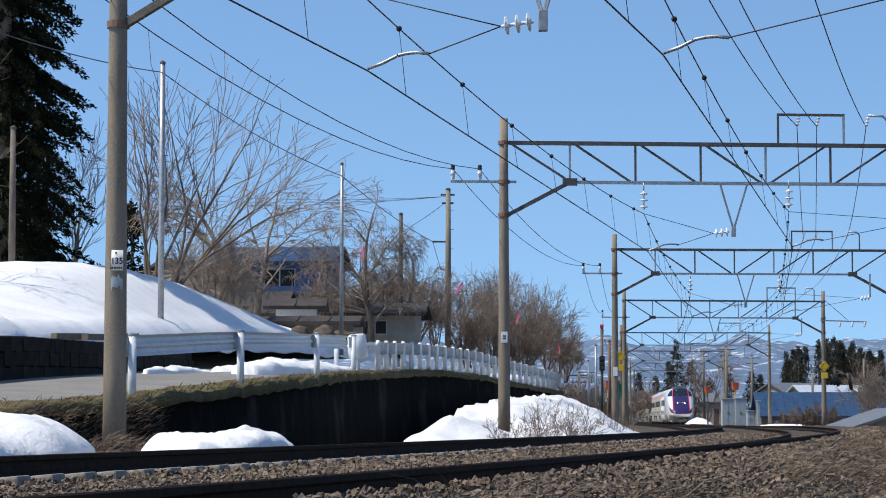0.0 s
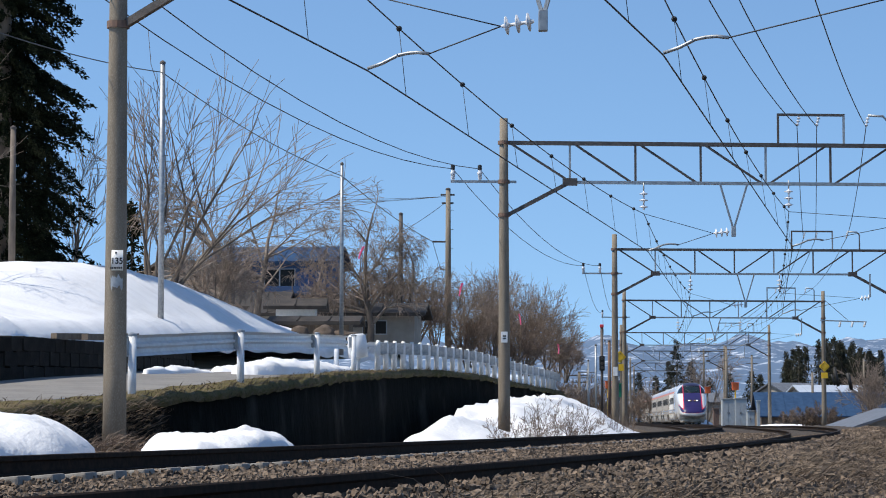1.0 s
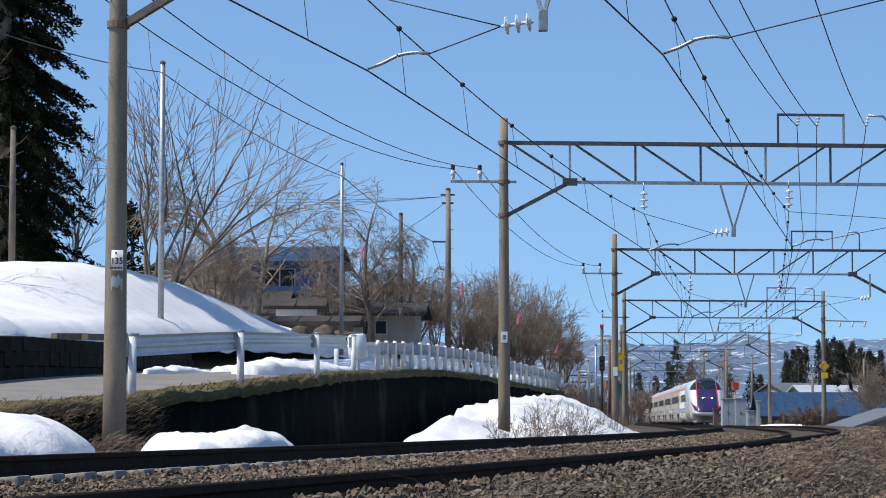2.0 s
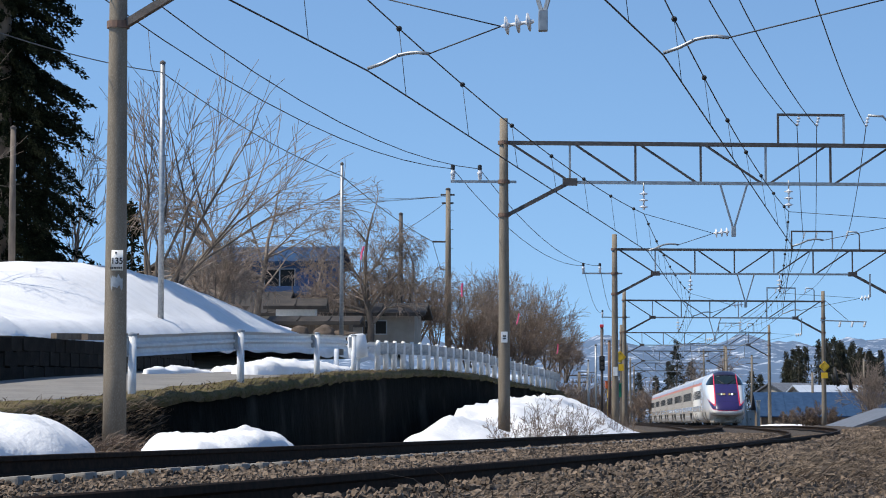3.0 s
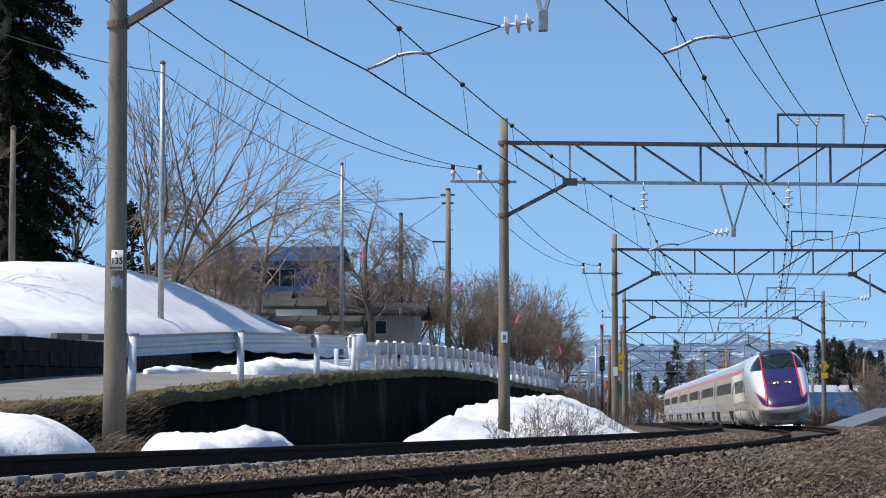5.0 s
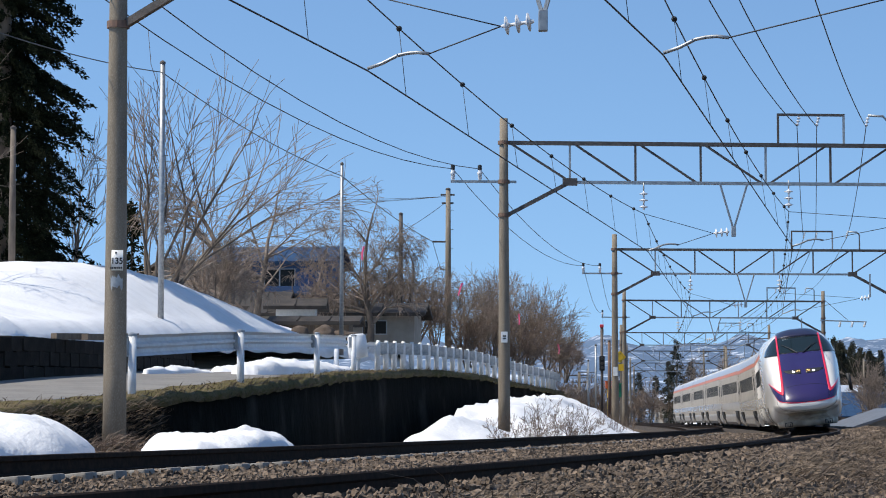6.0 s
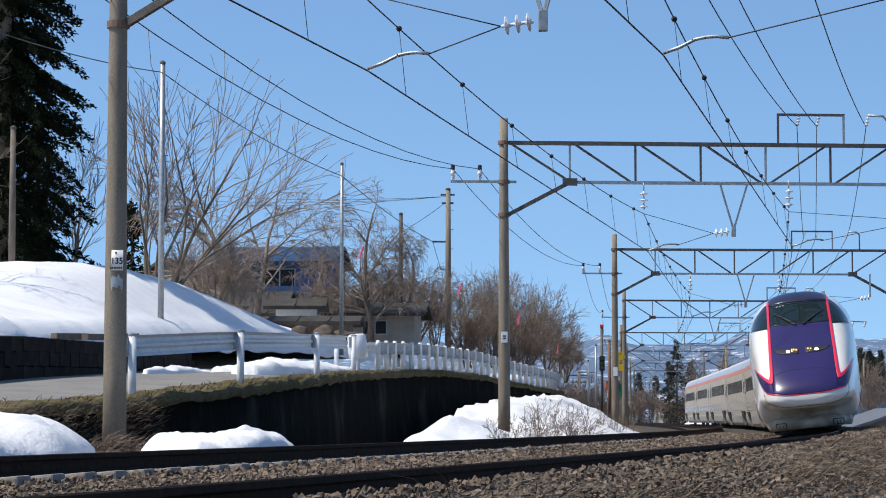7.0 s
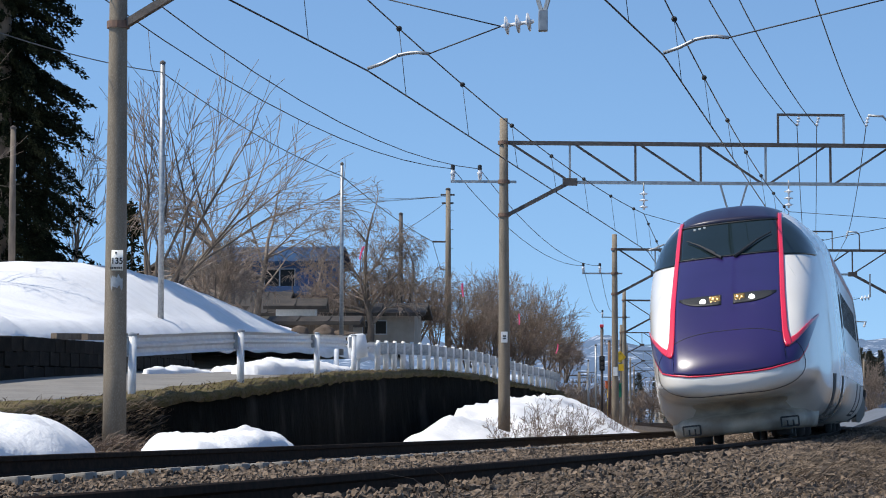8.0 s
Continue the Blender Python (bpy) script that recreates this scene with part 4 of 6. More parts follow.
def verge(rng, n):
    u = rng.uniform(2, 55, n)
    l = 1.85 + np.abs(rng.normal(0, 1.1, n)) + 0.25 * np.sin(u * 1.7)
    c = rng.normal(0, 0.12, n)
    u, l = u + c, l
    keep = (np.sin(u * 1.9 + l * 2.3) + np.sin(u * 0.63 - l * 3.1)) > 0.3 - (l - 2.2) * 0.4
    u, l = u[keep], l[keep]
    x, y = plan(u, l)
    return np.stack([x, y, ground_z(u, l) - 0.01], -1)


blades("dry_grass", 27000, verge, (0.15, 0.5), M["straw"], "flattened dead straw-coloured grass on the embankment", 5, 0.0019, (0.6, -0.7), flat=1.0)


# ------------------------------------------------------------ retaining wall, road and bank
EDGE = [(-6.74, 24.00, 0.25), (-6.50, 33.00, 0.50), (-5.07, 38.50, 0.68), (-3.68, 43.00, 0.95), (-2.86, 54.00, 1.30), (-2.30, 63.00, 1.58), (-1.70, 70.00, 1.75), (-0.53, 78.00, 1.96), (1.37, 89.00, 2.03), (2.60, 96.00, 1.89), (5.29, 110.00, 1.68), (7.19, 135.00, 1.36), (10.34, 180.00, 0.74)]
_e = np.array(EDGE)
_ea = np.concatenate([[0], np.cumsum(np.linalg.norm(np.diff(_e[:, :2], axis=0), axis=1))])
EDGE_LEN = float(_ea[-1])


def _soft(a, k):
    out = 0
    for d in (-3, -1.5, 0, 1.5, 3):
        out = out + np.interp(np.clip(a + d, 0, EDGE_LEN), _ea, _e[:, k])
    return out / 5


def edge(a, left=0.0, up=0.0):
    """A point a metres along the top of the wall, left metres behind it."""
    p = np.array([_soft(a, 0), _soft(a, 1), _soft(a, 2)])
    q = np.array([_soft(a + 0.5, 0), _soft(a + 0.5, 1), 0]) - np.array([_soft(a - 0.5, 0), _soft(a - 0.5, 1), 0])
    q /= max(1e-6, np.hypot(q[0], q[1]))
    return Vector((p[0] - q[1] * left, p[1] + q[0] * left, p[2] + up))


def edge_at_depth(d):
    a = np.linspace(0, EDGE_LEN, 800)
    return float(np.interp(d, _soft(a, 1), a))


def strip(name, cross, a0, a1, step, mat, label, category, noise_amp=0.0, kind="structure", smooth=True):
    """A band swept along the wall top; cross: (left, up) pairs."""
    aa = np.arange(a0, a1 + step / 2, step)
    verts, faces = [], []
    k = len(cross)
    for i, a in enumerate(aa):
        for l, u in cross:
            p = edge(a, l, u)
            nz = noise_amp * noise.noise(p * 1.3) + 0.4 * noise_amp * noise.noise(p * 5)
            verts.append((p.x + nz, p.y, p.z + nz))
        if i:
            for j in range(k - 1):
                faces.append(((i - 1) * k + j, i * k + j, i * k + j + 1, (i - 1) * k + j + 1))
    ob = mesh_object(name, verts, faces, mat, smooth=smooth)
    return tagged(ob, label, category, kind=kind)


A_ROAD_L = 0.9
strip("retaining_wall", [(0.55, -4.5), (-0.28, -4.5), (-0.2, -2.4), (-0.1, -1.2), (-0.02, -0.16), (0.5, -0.12)], 0, EDGE_LEN, 0.35, M["wallstone"], "concrete retaining wall below the road, coloured near black for shade", "wall", 0.05)
strip("turf_verge", [(-0.07, -0.2), (-0.10, -0.11), (-0.05, -0.03), (0.1, 0.0), (0.45, 0.02), (A_ROAD_L + 0.1, -0.02)], 0, EDGE_LEN, 0.2, M["moss"], "mossy brown turf along the wall top", "verge", 0.07)
strip("road", [(A_ROAD_L, -0.0), (2.5, 0.05), (4.6, 0.1)], 0, EDGE_LEN, 1.0, M["asphalt"], "worn grey asphalt lane", "road", 0.0)


def turf_place(rng, n):
    a = rng.uniform(3, edge_at_depth(120), n)
    l = rng.uniform(-0.2, 0.8, n)
    return np.array([edge(x, y, -0.02 - (0.15 if y < -0.1 else 0)) for x, y in zip(a, l)])


blades("verge_grass", 5000, turf_place, (0.06, 0.2), M["straw"], "short dead grass on the mossy verge", 6, 0.006, (0.9, -0.5), flat=0.5)
# dead grass hanging over the left end of the wall
blades("hanging_grass", 4200, lambda rng, n: np.array([edge(a, l, u) for a, l, u in zip(rng.uniform(2, edge_at_depth(39.5), n), rng.uniform(-0.3, -0.1, n), rng.uniform(-0.75, -0.05, n))]), (0.08, 0.24), M["straw"], "dead grass hanging over the wall", 7, 0.004, (0.9, -0.5), flat=1.0)


# low block wall behind the road, with snow lying on the bank
def block_wall():
    root = tagged(new("block_wall"), "low wall of stacked blocks beside the lane, coloured dark for shade", "wall", kind="structure")
    a0, a1 = 2.0, edge_at_depth(64)
    bm = bmesh.new()
    add_box(bm, (-0.43, -0.2, -0.14), (0.43, 0.2, 0.14), bevel=0.02)
    me = bpy.data.meshes.new("block")
    bm.to_mesh(me)
    bm.free()
    me.materials.append(M["blockwall"])
    rnd = random.Random(3)
    a = a0
    while a < a1:
        h = 0.78 - 0.3 * max(0, (a - a0) / (a1 - a0) - 0.5) * 2
        rows = 3
        for r in range(rows):
            p, q = edge(a + 0.44 * (r % 2), 4.7), edge(a + 0.5 + 0.44 * (r % 2), 4.7)
            ob = new("block", me)
            ob.parent = root
            ob.matrix_world = pose(p.x, p.y, p.z + 0.2 + r * 0.285 - (0.78 - h), rnd.uniform(-1, 1), rnd.uniform(-1, 1), math.degrees(math.atan2(q.y - p.y, q.x - p.x)) + rnd.uniform(-2, 2))
        a += 0.885
    return root


block_wall()


def bank_height(a, v):
    """Snowy bank behind the block wall: v metres back from it."""
    lip = 0.92 + 0.12 * noise.noise((a * 0.5, 0, 0))
    d = float(_soft(a, 1))
    rise = np.interp(v, [0, 0.3, 0.8, 1.5, 2.4, 3.2, 4.0, 5.0, 8, 24], [0.0, 0.06, 0.18, 0.42, 0.70, 0.89, 0.98, 1.0, 0.9, 0.8])
    along = np.interp(d, [20, 45, 55, 60, 65, 70, 75, 80, 85, 90, 96, 100], [0.5, 0.55, 0.72, 1.2, 1.75, 2.05, 2.0, 1.65, 1.05, 0.3, 0.0, -0.2])
    return lip + 0.28 * min(1, v / 0.3) + float(rise * along)


def snow_bank():
    a0, a1 = 0.0, edge_at_depth(100)
    aa = np.arange(a0, a1, 0.45)
    vs = [-0.12, -0.14, -0.02, 0.15, 0.4, 0.8, 1.2, 1.6, 2, 2.5, 3, 3.5, 4, 5, 6, 7, 8, 9, 10, 12, 14, 18, 24]
    verts, faces = [], []
    for i, a in enumerate(aa):
        for j, v in enumerate(vs):
            h = bank_height(a, max(v, 0))
            if j == 0:
                h -= 0.32
            elif j == 1:
                h -= 0.16
            p = edge(a, 4.9 + v, h)
            p.z += 0.05 * noise.noise(p * 0.35) + 0.02 * noise.noise(p * 1.7)
            p.x += 0.05 * noise.noise(p * 1.1)
            verts.append(p)
        if i:
            k = len(vs)
            for j in range(k - 1):
                faces.append(((i - 1) * k + j, i * k + j, i * k + j + 1, (i - 1) * k + j + 1))
    tagged(mesh_object("snow_bank", verts, faces, M["snow"], smooth=True), "big heap of ploughed snow on the bank above the lane", "snow")


snow_bank()


def hillside():
    """Ground behind the lane, under the trees and houses."""
    aa = np.linspace(0, EDGE_LEN, 60)
    vs = [4.3, 5.2, 8, 14, 24, 40, 70, 110]
    verts, faces = [], []
    for i, a in enumerate(aa):
        for v in vs:
            up = np.interp(v, [4.3, 5.2, 8, 24, 40, 110], [-0.02, 0.25, 0.6, 1.2, 1.6, 2.0])
            p = edge(a, v, float(up))
            p.z += 0.15 * noise.noise(p * 0.2)
            verts.append(p)
        if i:
            k = len(vs)
            for j in range(k - 1):
                faces.append(((i - 1) * k + j, i * k + j, i * k + j + 1, (i - 1) * k + j + 1))
    tagged(mesh_object("hillside", verts, faces, M["soil"], smooth=True), "brown winter hillside behind the lane", "ground", kind="structure")


hillside()


def snow_pile(name, cx, cy, z0, rx, ry, h, rz, seed, label, sharp=3.0, tilt=0.0):
    """A heap of old snow with a steep melted edge."""
    n, m = 64, 22
    verts, faces = [], []
    off = Vector((seed * 7.3, seed * 3.1, 0))
    for j in range(m + 1):
        r = j / m
        for i in range(n):
            a = 2 * math.pi * i / n
            edge_r = 1 + 0.2 * noise.noise(Vector((math.cos(a) * 1.6, math.sin(a) * 1.6, 0)) + off) + 0.05 * noise.noise(Vector((math.cos(a) * 5, math.sin(a) * 5, 0)) + off)
            x, y = math.cos(a) * r * edge_r * rx, math.sin(a) * r * edge_r * ry
            zz = h * (1 - r ** sharp) ** (0.55 if sharp > 2.9 else 0.95) if r < 1 else -0.12
            zz *= 1 - tilt * x / rx
            zz *= 1.08 - 0.3 * abs(noise.noise(Vector((x * 1.1 + 0.4 * y, y * 0.7, 0)) + off))
            zz *= 1 + 0.22 * noise.noise(Vector((x * 0.9, y * 0.9, 0)) + off)
            zz += 0.08 * noise.noise(Vector((x * 2.2, y * 2.2, 0)) + off) + 0.03 * noise.noise(Vector((x * 7, y * 7, 0)) + off)
            verts.append((x, y, zz if r < 1 else -0.12))
    for j in range(m):
        for i in range(n):
            faces.append((j * n + i, j * n + (i + 1) % n, (j + 1) * n + (i + 1) % n, (j + 1) * n + i))
    ob = mesh_object(name, verts, faces, M["snow"], smooth=True)
    ob.matrix_world = pose(cx, cy, z0, 0, 0, rz)
    return tagged(ob, label, "snow", group="snow left beside the track")


snow_pile("snow_drift", -6.5, 31.0, -0.3, 1.9, 3.0, 0.72, -8, 1, "smooth heap of old snow beside the track")
snow_pile("snow_drift", -2.9, 32.0, -0.3, 0.84, 2.4, 0.44, -10, 2, "low slab of old snow against the ballast", 9.0)


def snow_ridge(name, us, heights, seed, label, back=-10.8):
    """Snow shovelled against the foot of the wall, falling towards the track."""
    aa = np.arange(us[0], us[-1], 0.3)
    ls = np.linspace(back, -6.2, 26)
    verts, faces = [], []
    for i, u in enumerate(aa):
        h = float(np.interp(u, us, heights))
        for l in ls:
            wob = 0.5 * noise.noise(Vector((u * 0.35, seed, 0)))
            pr = float(np.interp(l + wob, [-10.8, -9.6, -8.9, -8.0, -7.2, -6.7, -6.4, -6.2], [0.95, 1.0, 0.92, 0.66, 0.34, 0.14, 0.0, -0.1]))
            if back > -10:
                pr *= min(1.0, (l - back + 0.02) / 0.8) ** 0.6
            x, y = plan(u, l)
            p = Vector((float(x), float(y), 0))
            z = h * pr
            z *= 1.12 - 0.5 * abs(noise.noise(Vector((p.x * 0.8 + seed, p.y * 0.28, 0))))
            z += 0.10 * min(1, h) * noise.noise(Vector((p.x * 1.6, p.y * 0.8, seed))) + 0.04 * noise.noise(Vector((p.x * 4, p.y * 3, seed)))
            verts.append((p.x, p.y, -0.32 + z))
        if i:
            k = len(ls)
            for j in range(k - 1):
                faces.append(((i - 1) * k + j, (i - 1) * k + j + 1, i * k + j + 1, i * k + j))
    tagged(mesh_object(name, verts, faces, M["snow"], smooth=True), label, "snow", group="snow left beside the track")


snow_ridge("snow_drift", [44, 46, 48.5, 51, 53.5, 56, 58], [-0.2, 0.4, 0.95, 1.0, 0.75, 0.3, -0.2], 3, "steep drift of old snow below the wall", -9.0)
snow_ridge("snow_drift", [59.5, 62, 66, 72, 78, 84, 90, 95, 101], [-0.15, 0.35, 1.0, 1.2, 1.4, 1.5, 1.2, 0.7, -0.2], 5, "long drift of old snow at the foot of the wall")
snow_pile("snow_remnant", (29.70, 210.00, -0.02)[0], 210, -0.25, 2.4, 5.0, 0.25, 0, 7, "thin remnant of snow beyond the curve", 3.0)
snow_pile("snow_remnant", (26.31, 250.00, 0.32)[0], 250, -0.25, 1.5, 6.0, 0.8, 0, 8, "small heap of snow beside the far track", 2.0)
snow_pile("roadside_snow", (-3.65, 64.00, 1.89)[0], 64, (-3.65, 64.00, 1.89)[2] - 0.4, 1.0, 8.0, 0.36, -8, 9, "bank of snow on the far side of the lane", 3.0)
snow_pile("roadside_snow", (-4.97, 60.00, 1.80)[0] - 0.2, 62, (-4.96, 60.00, 1.66)[2] - 0.3, 0.6, 2.5, 0.34, -8, 10, "bank of snow on the far side of the lane", 3.0)
snow_pile("roadside_snow", (-6.05, 57.00, 1.52)[0], 57, (-6.05, 57.00, 1.52)[2] - 0.1, 0.3, 3.0, 0.14, -10, 11, "strip of snow at the foot of the block wall", 3.0)


def boulder(x, y, z, rx, ry, rz, seed):
    """A rounded field stone."""
    bm = bmesh.new()
    bmesh.ops.create_icosphere(bm, subdivisions=3, radius=1.0)
    for v in bm.verts:
        n = 1 + 0.22 * noise.noise(v.co * 1.3 + Vector((seed, 0, 0))) + 0.06 * noise.noise(v.co * 4 + Vector((seed, 0, 0)))
        v.co = Vector((v.co.x * rx, v.co.y * ry, max(v.co.z, -0.6) * rz)) * n
    ob = part("boulder", bm, M["boulder"], None, "", True)
    ob.matrix_world = pose(x, y, z, 0, 0, seed * 40)
    tagged(ob, "rounded brown garden boulder behind the guard rail", "boulder", "garden boulders")


for seed, (brg, mk, rx) in enumerate(((532, 590, 0.34), (575, 592, 0.42), (600, 594, 0.25), (622, 596, 0.22))):
    boulder(across(brg, 86), 86, level(mk, 86), rx, 0.4, rx * 0.75, seed)


def wall_timber():
    """Old squared timbers left on top of the block wall."""
    for k, (brg0, brg1, mk) in enumerate(((95, 152, 596), (150, 196, 597), (205, 240, 596))):
        d = 49.0 + 0.4 * k
        a, b = Vector((across(brg0, d), d, level(mk, d))), Vector((across(brg1, d + 0.8), d + 0.8, level(mk - 2, d)))
        ob = bar_part("timber", a, b, 0.16, 0.13, M["shedwall"])
        tagged(ob, "weathered grey timber lying on the block wall", "timber", "timbers on the block wall")


wall_timber()


# debris at the foot of the near post
def debris(name, cx, cy, r, n, seed):
    rng = np.random.default_rng(seed)
    def where(rng_, k):
        a = rng_.uniform(0, 6.28, k)
        q = np.abs(rng_.normal(0, r * 0.6, k))
        return np.stack([cx + np.cos(a) * q, cy + np.sin(a) * q, -0.25 + 0.24 * np.exp(-(q / r) ** 2) * rng_.uniform(0.2, 1, k)], -1)
    blades(name, n, where, (0.12, 0.42), M["brush"], "tangle of dead brown stems at the post foot", seed, 0.006, (1, 0), category="brush", flat=0.8)


debris("dead_stems", -4.6, 33.4, 0.8, 1500, 11)
snow_pile("earth_mound", -4.55, 33.8, -0.32, 0.9, 1.4, 0.3, 0, 12, "mound of brown earth and dead stems at the post", 1.6).data.materials[0] = M["soil"]


# ------------------------------------------------------------ guard rail
def w_beam(name, pts, parent, mat, h=0.35):
    prof = [(0.0, -0.175), (0.02, -0.16), (0.085, -0.12), (0.085, -0.06), (0.02, -0.02), (0.02, 0.02), (0.085, 0.06), (0.085, 0.12), (0.02, 0.16), (0.0, 0.175)]
    verts, faces = [], []
    k = len(prof) * 2
    for i, p in enumerate(pts):
        d = Vector(pts[min(i + 1, len(pts) - 1)]) - Vector(pts[max(i - 1, 0)])
        nrm = Vector((-d.y, d.x, 0)).normalized()
        for a, b in prof:
            verts.append(Vector(p) + nrm * (a + 0.06) + Vector((0, 0, b)))
        for a, b in reversed(prof):
            verts.append(Vector(p) + nrm * (a + 0.056 - 0.004) + Vector((0, 0, b)))
        if i:
            for j in range(k):
                faces.append(((i - 1) * k + j, i * k + j, i * k + (j + 1) % k, (i - 1) * k + (j + 1) % k))
    return mesh_object(name, verts, faces, mat, parent, smooth=False)


def guard_rail():
    root = tagged(new("guard_rail"), "white painted steel guard rail along the lane", "guard rail")
    aA, aB = edge_at_depth(38.9), edge_at_depth(64.5)
    for s0 in np.arange(aA, aB, 4.33):
        s1 = min(s0 + 4.33, aB)
        w_beam("beam", [edge(a, 0.3, 0.80) for a in np.linspace(s0, s1, 6)], root, M["whitepaint"])
    for d in (39.3, 45.4, 56.8, 65.0):
        p = edge(edge_at_depth(d), 0.28, 0)
        post = tube_part("post", [(p.x, p.y, p.z - 0.4), (p.x, p.y, p.z + 0.98)], 0.07, M["whitepaint"], root, 16)
        bm = bmesh.new()
        lathe(bm, [(0.078, 0), (0.078, 0.03), (0.03, 0.05)], (p.x, p.y, p.z + 0.97), (0, 0, 1), 14)
        part("post_cap", bm, M["galv"], root)
        q = edge(edge_at_depth(d) - 0.1, 0.28, 0)
        box_part("bracket", (p.x - 0.13, p.y - 0.05, p.z + 0.66), (p.x - 0.05, p.y + 0.05, p.z + 0.95), M["galv"], root, 0.01)
    # rounded terminal with its raking post
    t = edge(edge_at_depth(68.0), 0.3, 0.68)
    bm = bmesh.new()
    lathe(bm, [(0.12, -0.32), (0.27, -0.3), (0.29, 0.0), (0.26, 0.3), (0.2, 0.36)], (t.x - 0.25, t.y, t.z + 0.02), (-0.1, 0, 1), 14)
    part("terminal", bm, M["whitepaint"], root, "rounded white end terminal", True)
    tube_part("raking_post", [(t.x - 0.25, t.y, t.z - 0.2), (t.x - 0.55, t.y, t.z - 1.0)], 0.07, M["whitepaint"], root, 12)
    tube_part("post", [(t.x - 0.22, t.y, t.z - 0.2), (t.x - 0.28, t.y, t.z - 1.0)], 0.07, M["whitepaint"], root, 12)
    tube_part("post", [(t.x - 0.8, t.y - 1, t.z - 1.0), (t.x - 0.8, t.y - 1, t.z + 0.1)], 0.075, M["whitepaint"], root, 12)
    # close-set posts along the bend
    a, a1 = edge_at_depth(70.0), edge_at_depth(112)
    pts = [edge(s, 0.3, 0.68) for s in np.arange(a - 1, a1, 1.0)]
    w_beam("beam", pts, root, M["whitepaint"])
    while a < a1:
        p = edge(a, 0.25, 0)
        tube_part("post", [(p.x, p.y, p.z - 0.3), (p.x, p.y, p.z + 0.78), (p.x + 0.02, p.y, p.z + 0.9)], [0.085, 0.085, 0.06], M["whitepaint"], root, 10)
        box_part("bracket", (p.x - 0.02, p.y + 0.1, p.z + 0.5), (p.x + 0.28, p.y + 0.14, p.z + 0.84), M["galv"], root, 0.01)
        a += 1.62


guard_rail()


# ------------------------------------------------------------ field poles and cables on the bank
def field_pole(name, base, top, r0, r1, mat, label, arms=()):
    root = empty_at(name, base[0], base[1], base[2])
    tagged(root, label, "pole")
    h = top - base[2]
    tube_part("shaft", [(0, 0, -0.6), (0, 0, h * 0.5), (0, 0, h)], [r0, (r0 + r1) / 2, r1], mat, root, 14)
    bm = bmesh.new()
    lathe(bm, [(r1 * 1.15, 0), (r1 * 1.15, 0.05), (0.01, 0.1)], (0, 0, h), (0, 0, 1), 12)
    part("cap", bm, M["steel"], root)
    for z, x0, x1 in arms:
        bar_part("crossarm", (x0, 0, z - base[2]), (x1, 0, z - base[2]), 0.07, 0.08, M["steel"], root)
    n = int(h / 0.9)
    for k in range(2, n):
        bar_part("step_bolt", (0, 0, k * 0.9), (r0 + 0.09, -0.03, k * 0.9), 0.02, 0.02, M["steel"], root)
    return root


field_pole("steel_pole", (-7.72, 66.00, 3.09), (-7.74, 66.00, 10.14)[2], 0.085, 0.07, M["galv"], "slim grey steel pole standing in the snow bank")
field_pole("steel_pole", (-3.28, 78.00, 3.04), (-3.28, 78.00, 8.61)[2], 0.07, 0.05, M["galv"], "slim grey steel pole behind the guard rail")
field_pole("utility_pole", (-1.75, 100.00, 3.48), (-1.78, 100.00, 8.87)[2], 0.11, 0.08, M["steel"], "thin dark utility pole among bare trees")
field_pole("utility_pole", (0.24, 112.00, 3.80), (0.16, 112.00, 11.06)[2], 0.16, 0.11, M["concrete"], "grey utility pole with crossarms among bare trees", [((0.16, 112.00, 10.82)[2], -0.35, 0.3), ((0.16, 112.00, 8.63)[2], -0.75, 0.1), ((0.16, 112.00, 10.43)[2], -0.3, 0.25)])
field_pole("wooden_pole", (-12.53, 70.00, 4.50), (-12.57, 70.00, 8.82)[2], 0.11, 0.08, M["bark"], "old brown pole in front of the cedar")


def sag_wire(a, b, sag, r, label="dark slack cable between poles"):
    a, b = Vector(a), Vector(b)
    pts = []
    for j in range(13):
        s = j / 12
        p = a.lerp(b, s)
        p.z -= sag * 4 * s * (1 - s)
        pts.append(p)
    wire("pole_cable", pts, r, label)


sag_wire((-9.73, 50.00, 8.57), (-7.73, 66.00, 9.90), 0.12, 0.014)
sag_wire((-7.73, 66.00, 9.90), (-3.28, 78.00, 8.25), 0.25, 0.014)
sag_wire((-3.28, 78.00, 8.25), (-0.47, 112.00, 8.63), 0.15, 0.016)
for far_end in ((-17.06, 150.00, 14.56), (-17.05, 150.00, 14.17), (-17.05, 150.00, 13.92)):
    sag_wire((0.16, 112.00, 10.74), far_end, 0.3, 0.01)
sag_wire((0.08, 112.00, 10.43), (-1.76, 100.00, 8.12), 0.05, 0.012)
sag_wire((-1.76, 100.00, 8.40), (-4.98, 95.00, 4.43), 0.1, 0.01)
sag_wire((-0.47, 112.00, 8.63), (0.47, 125.00, 6.31), 0.1, 0.012)


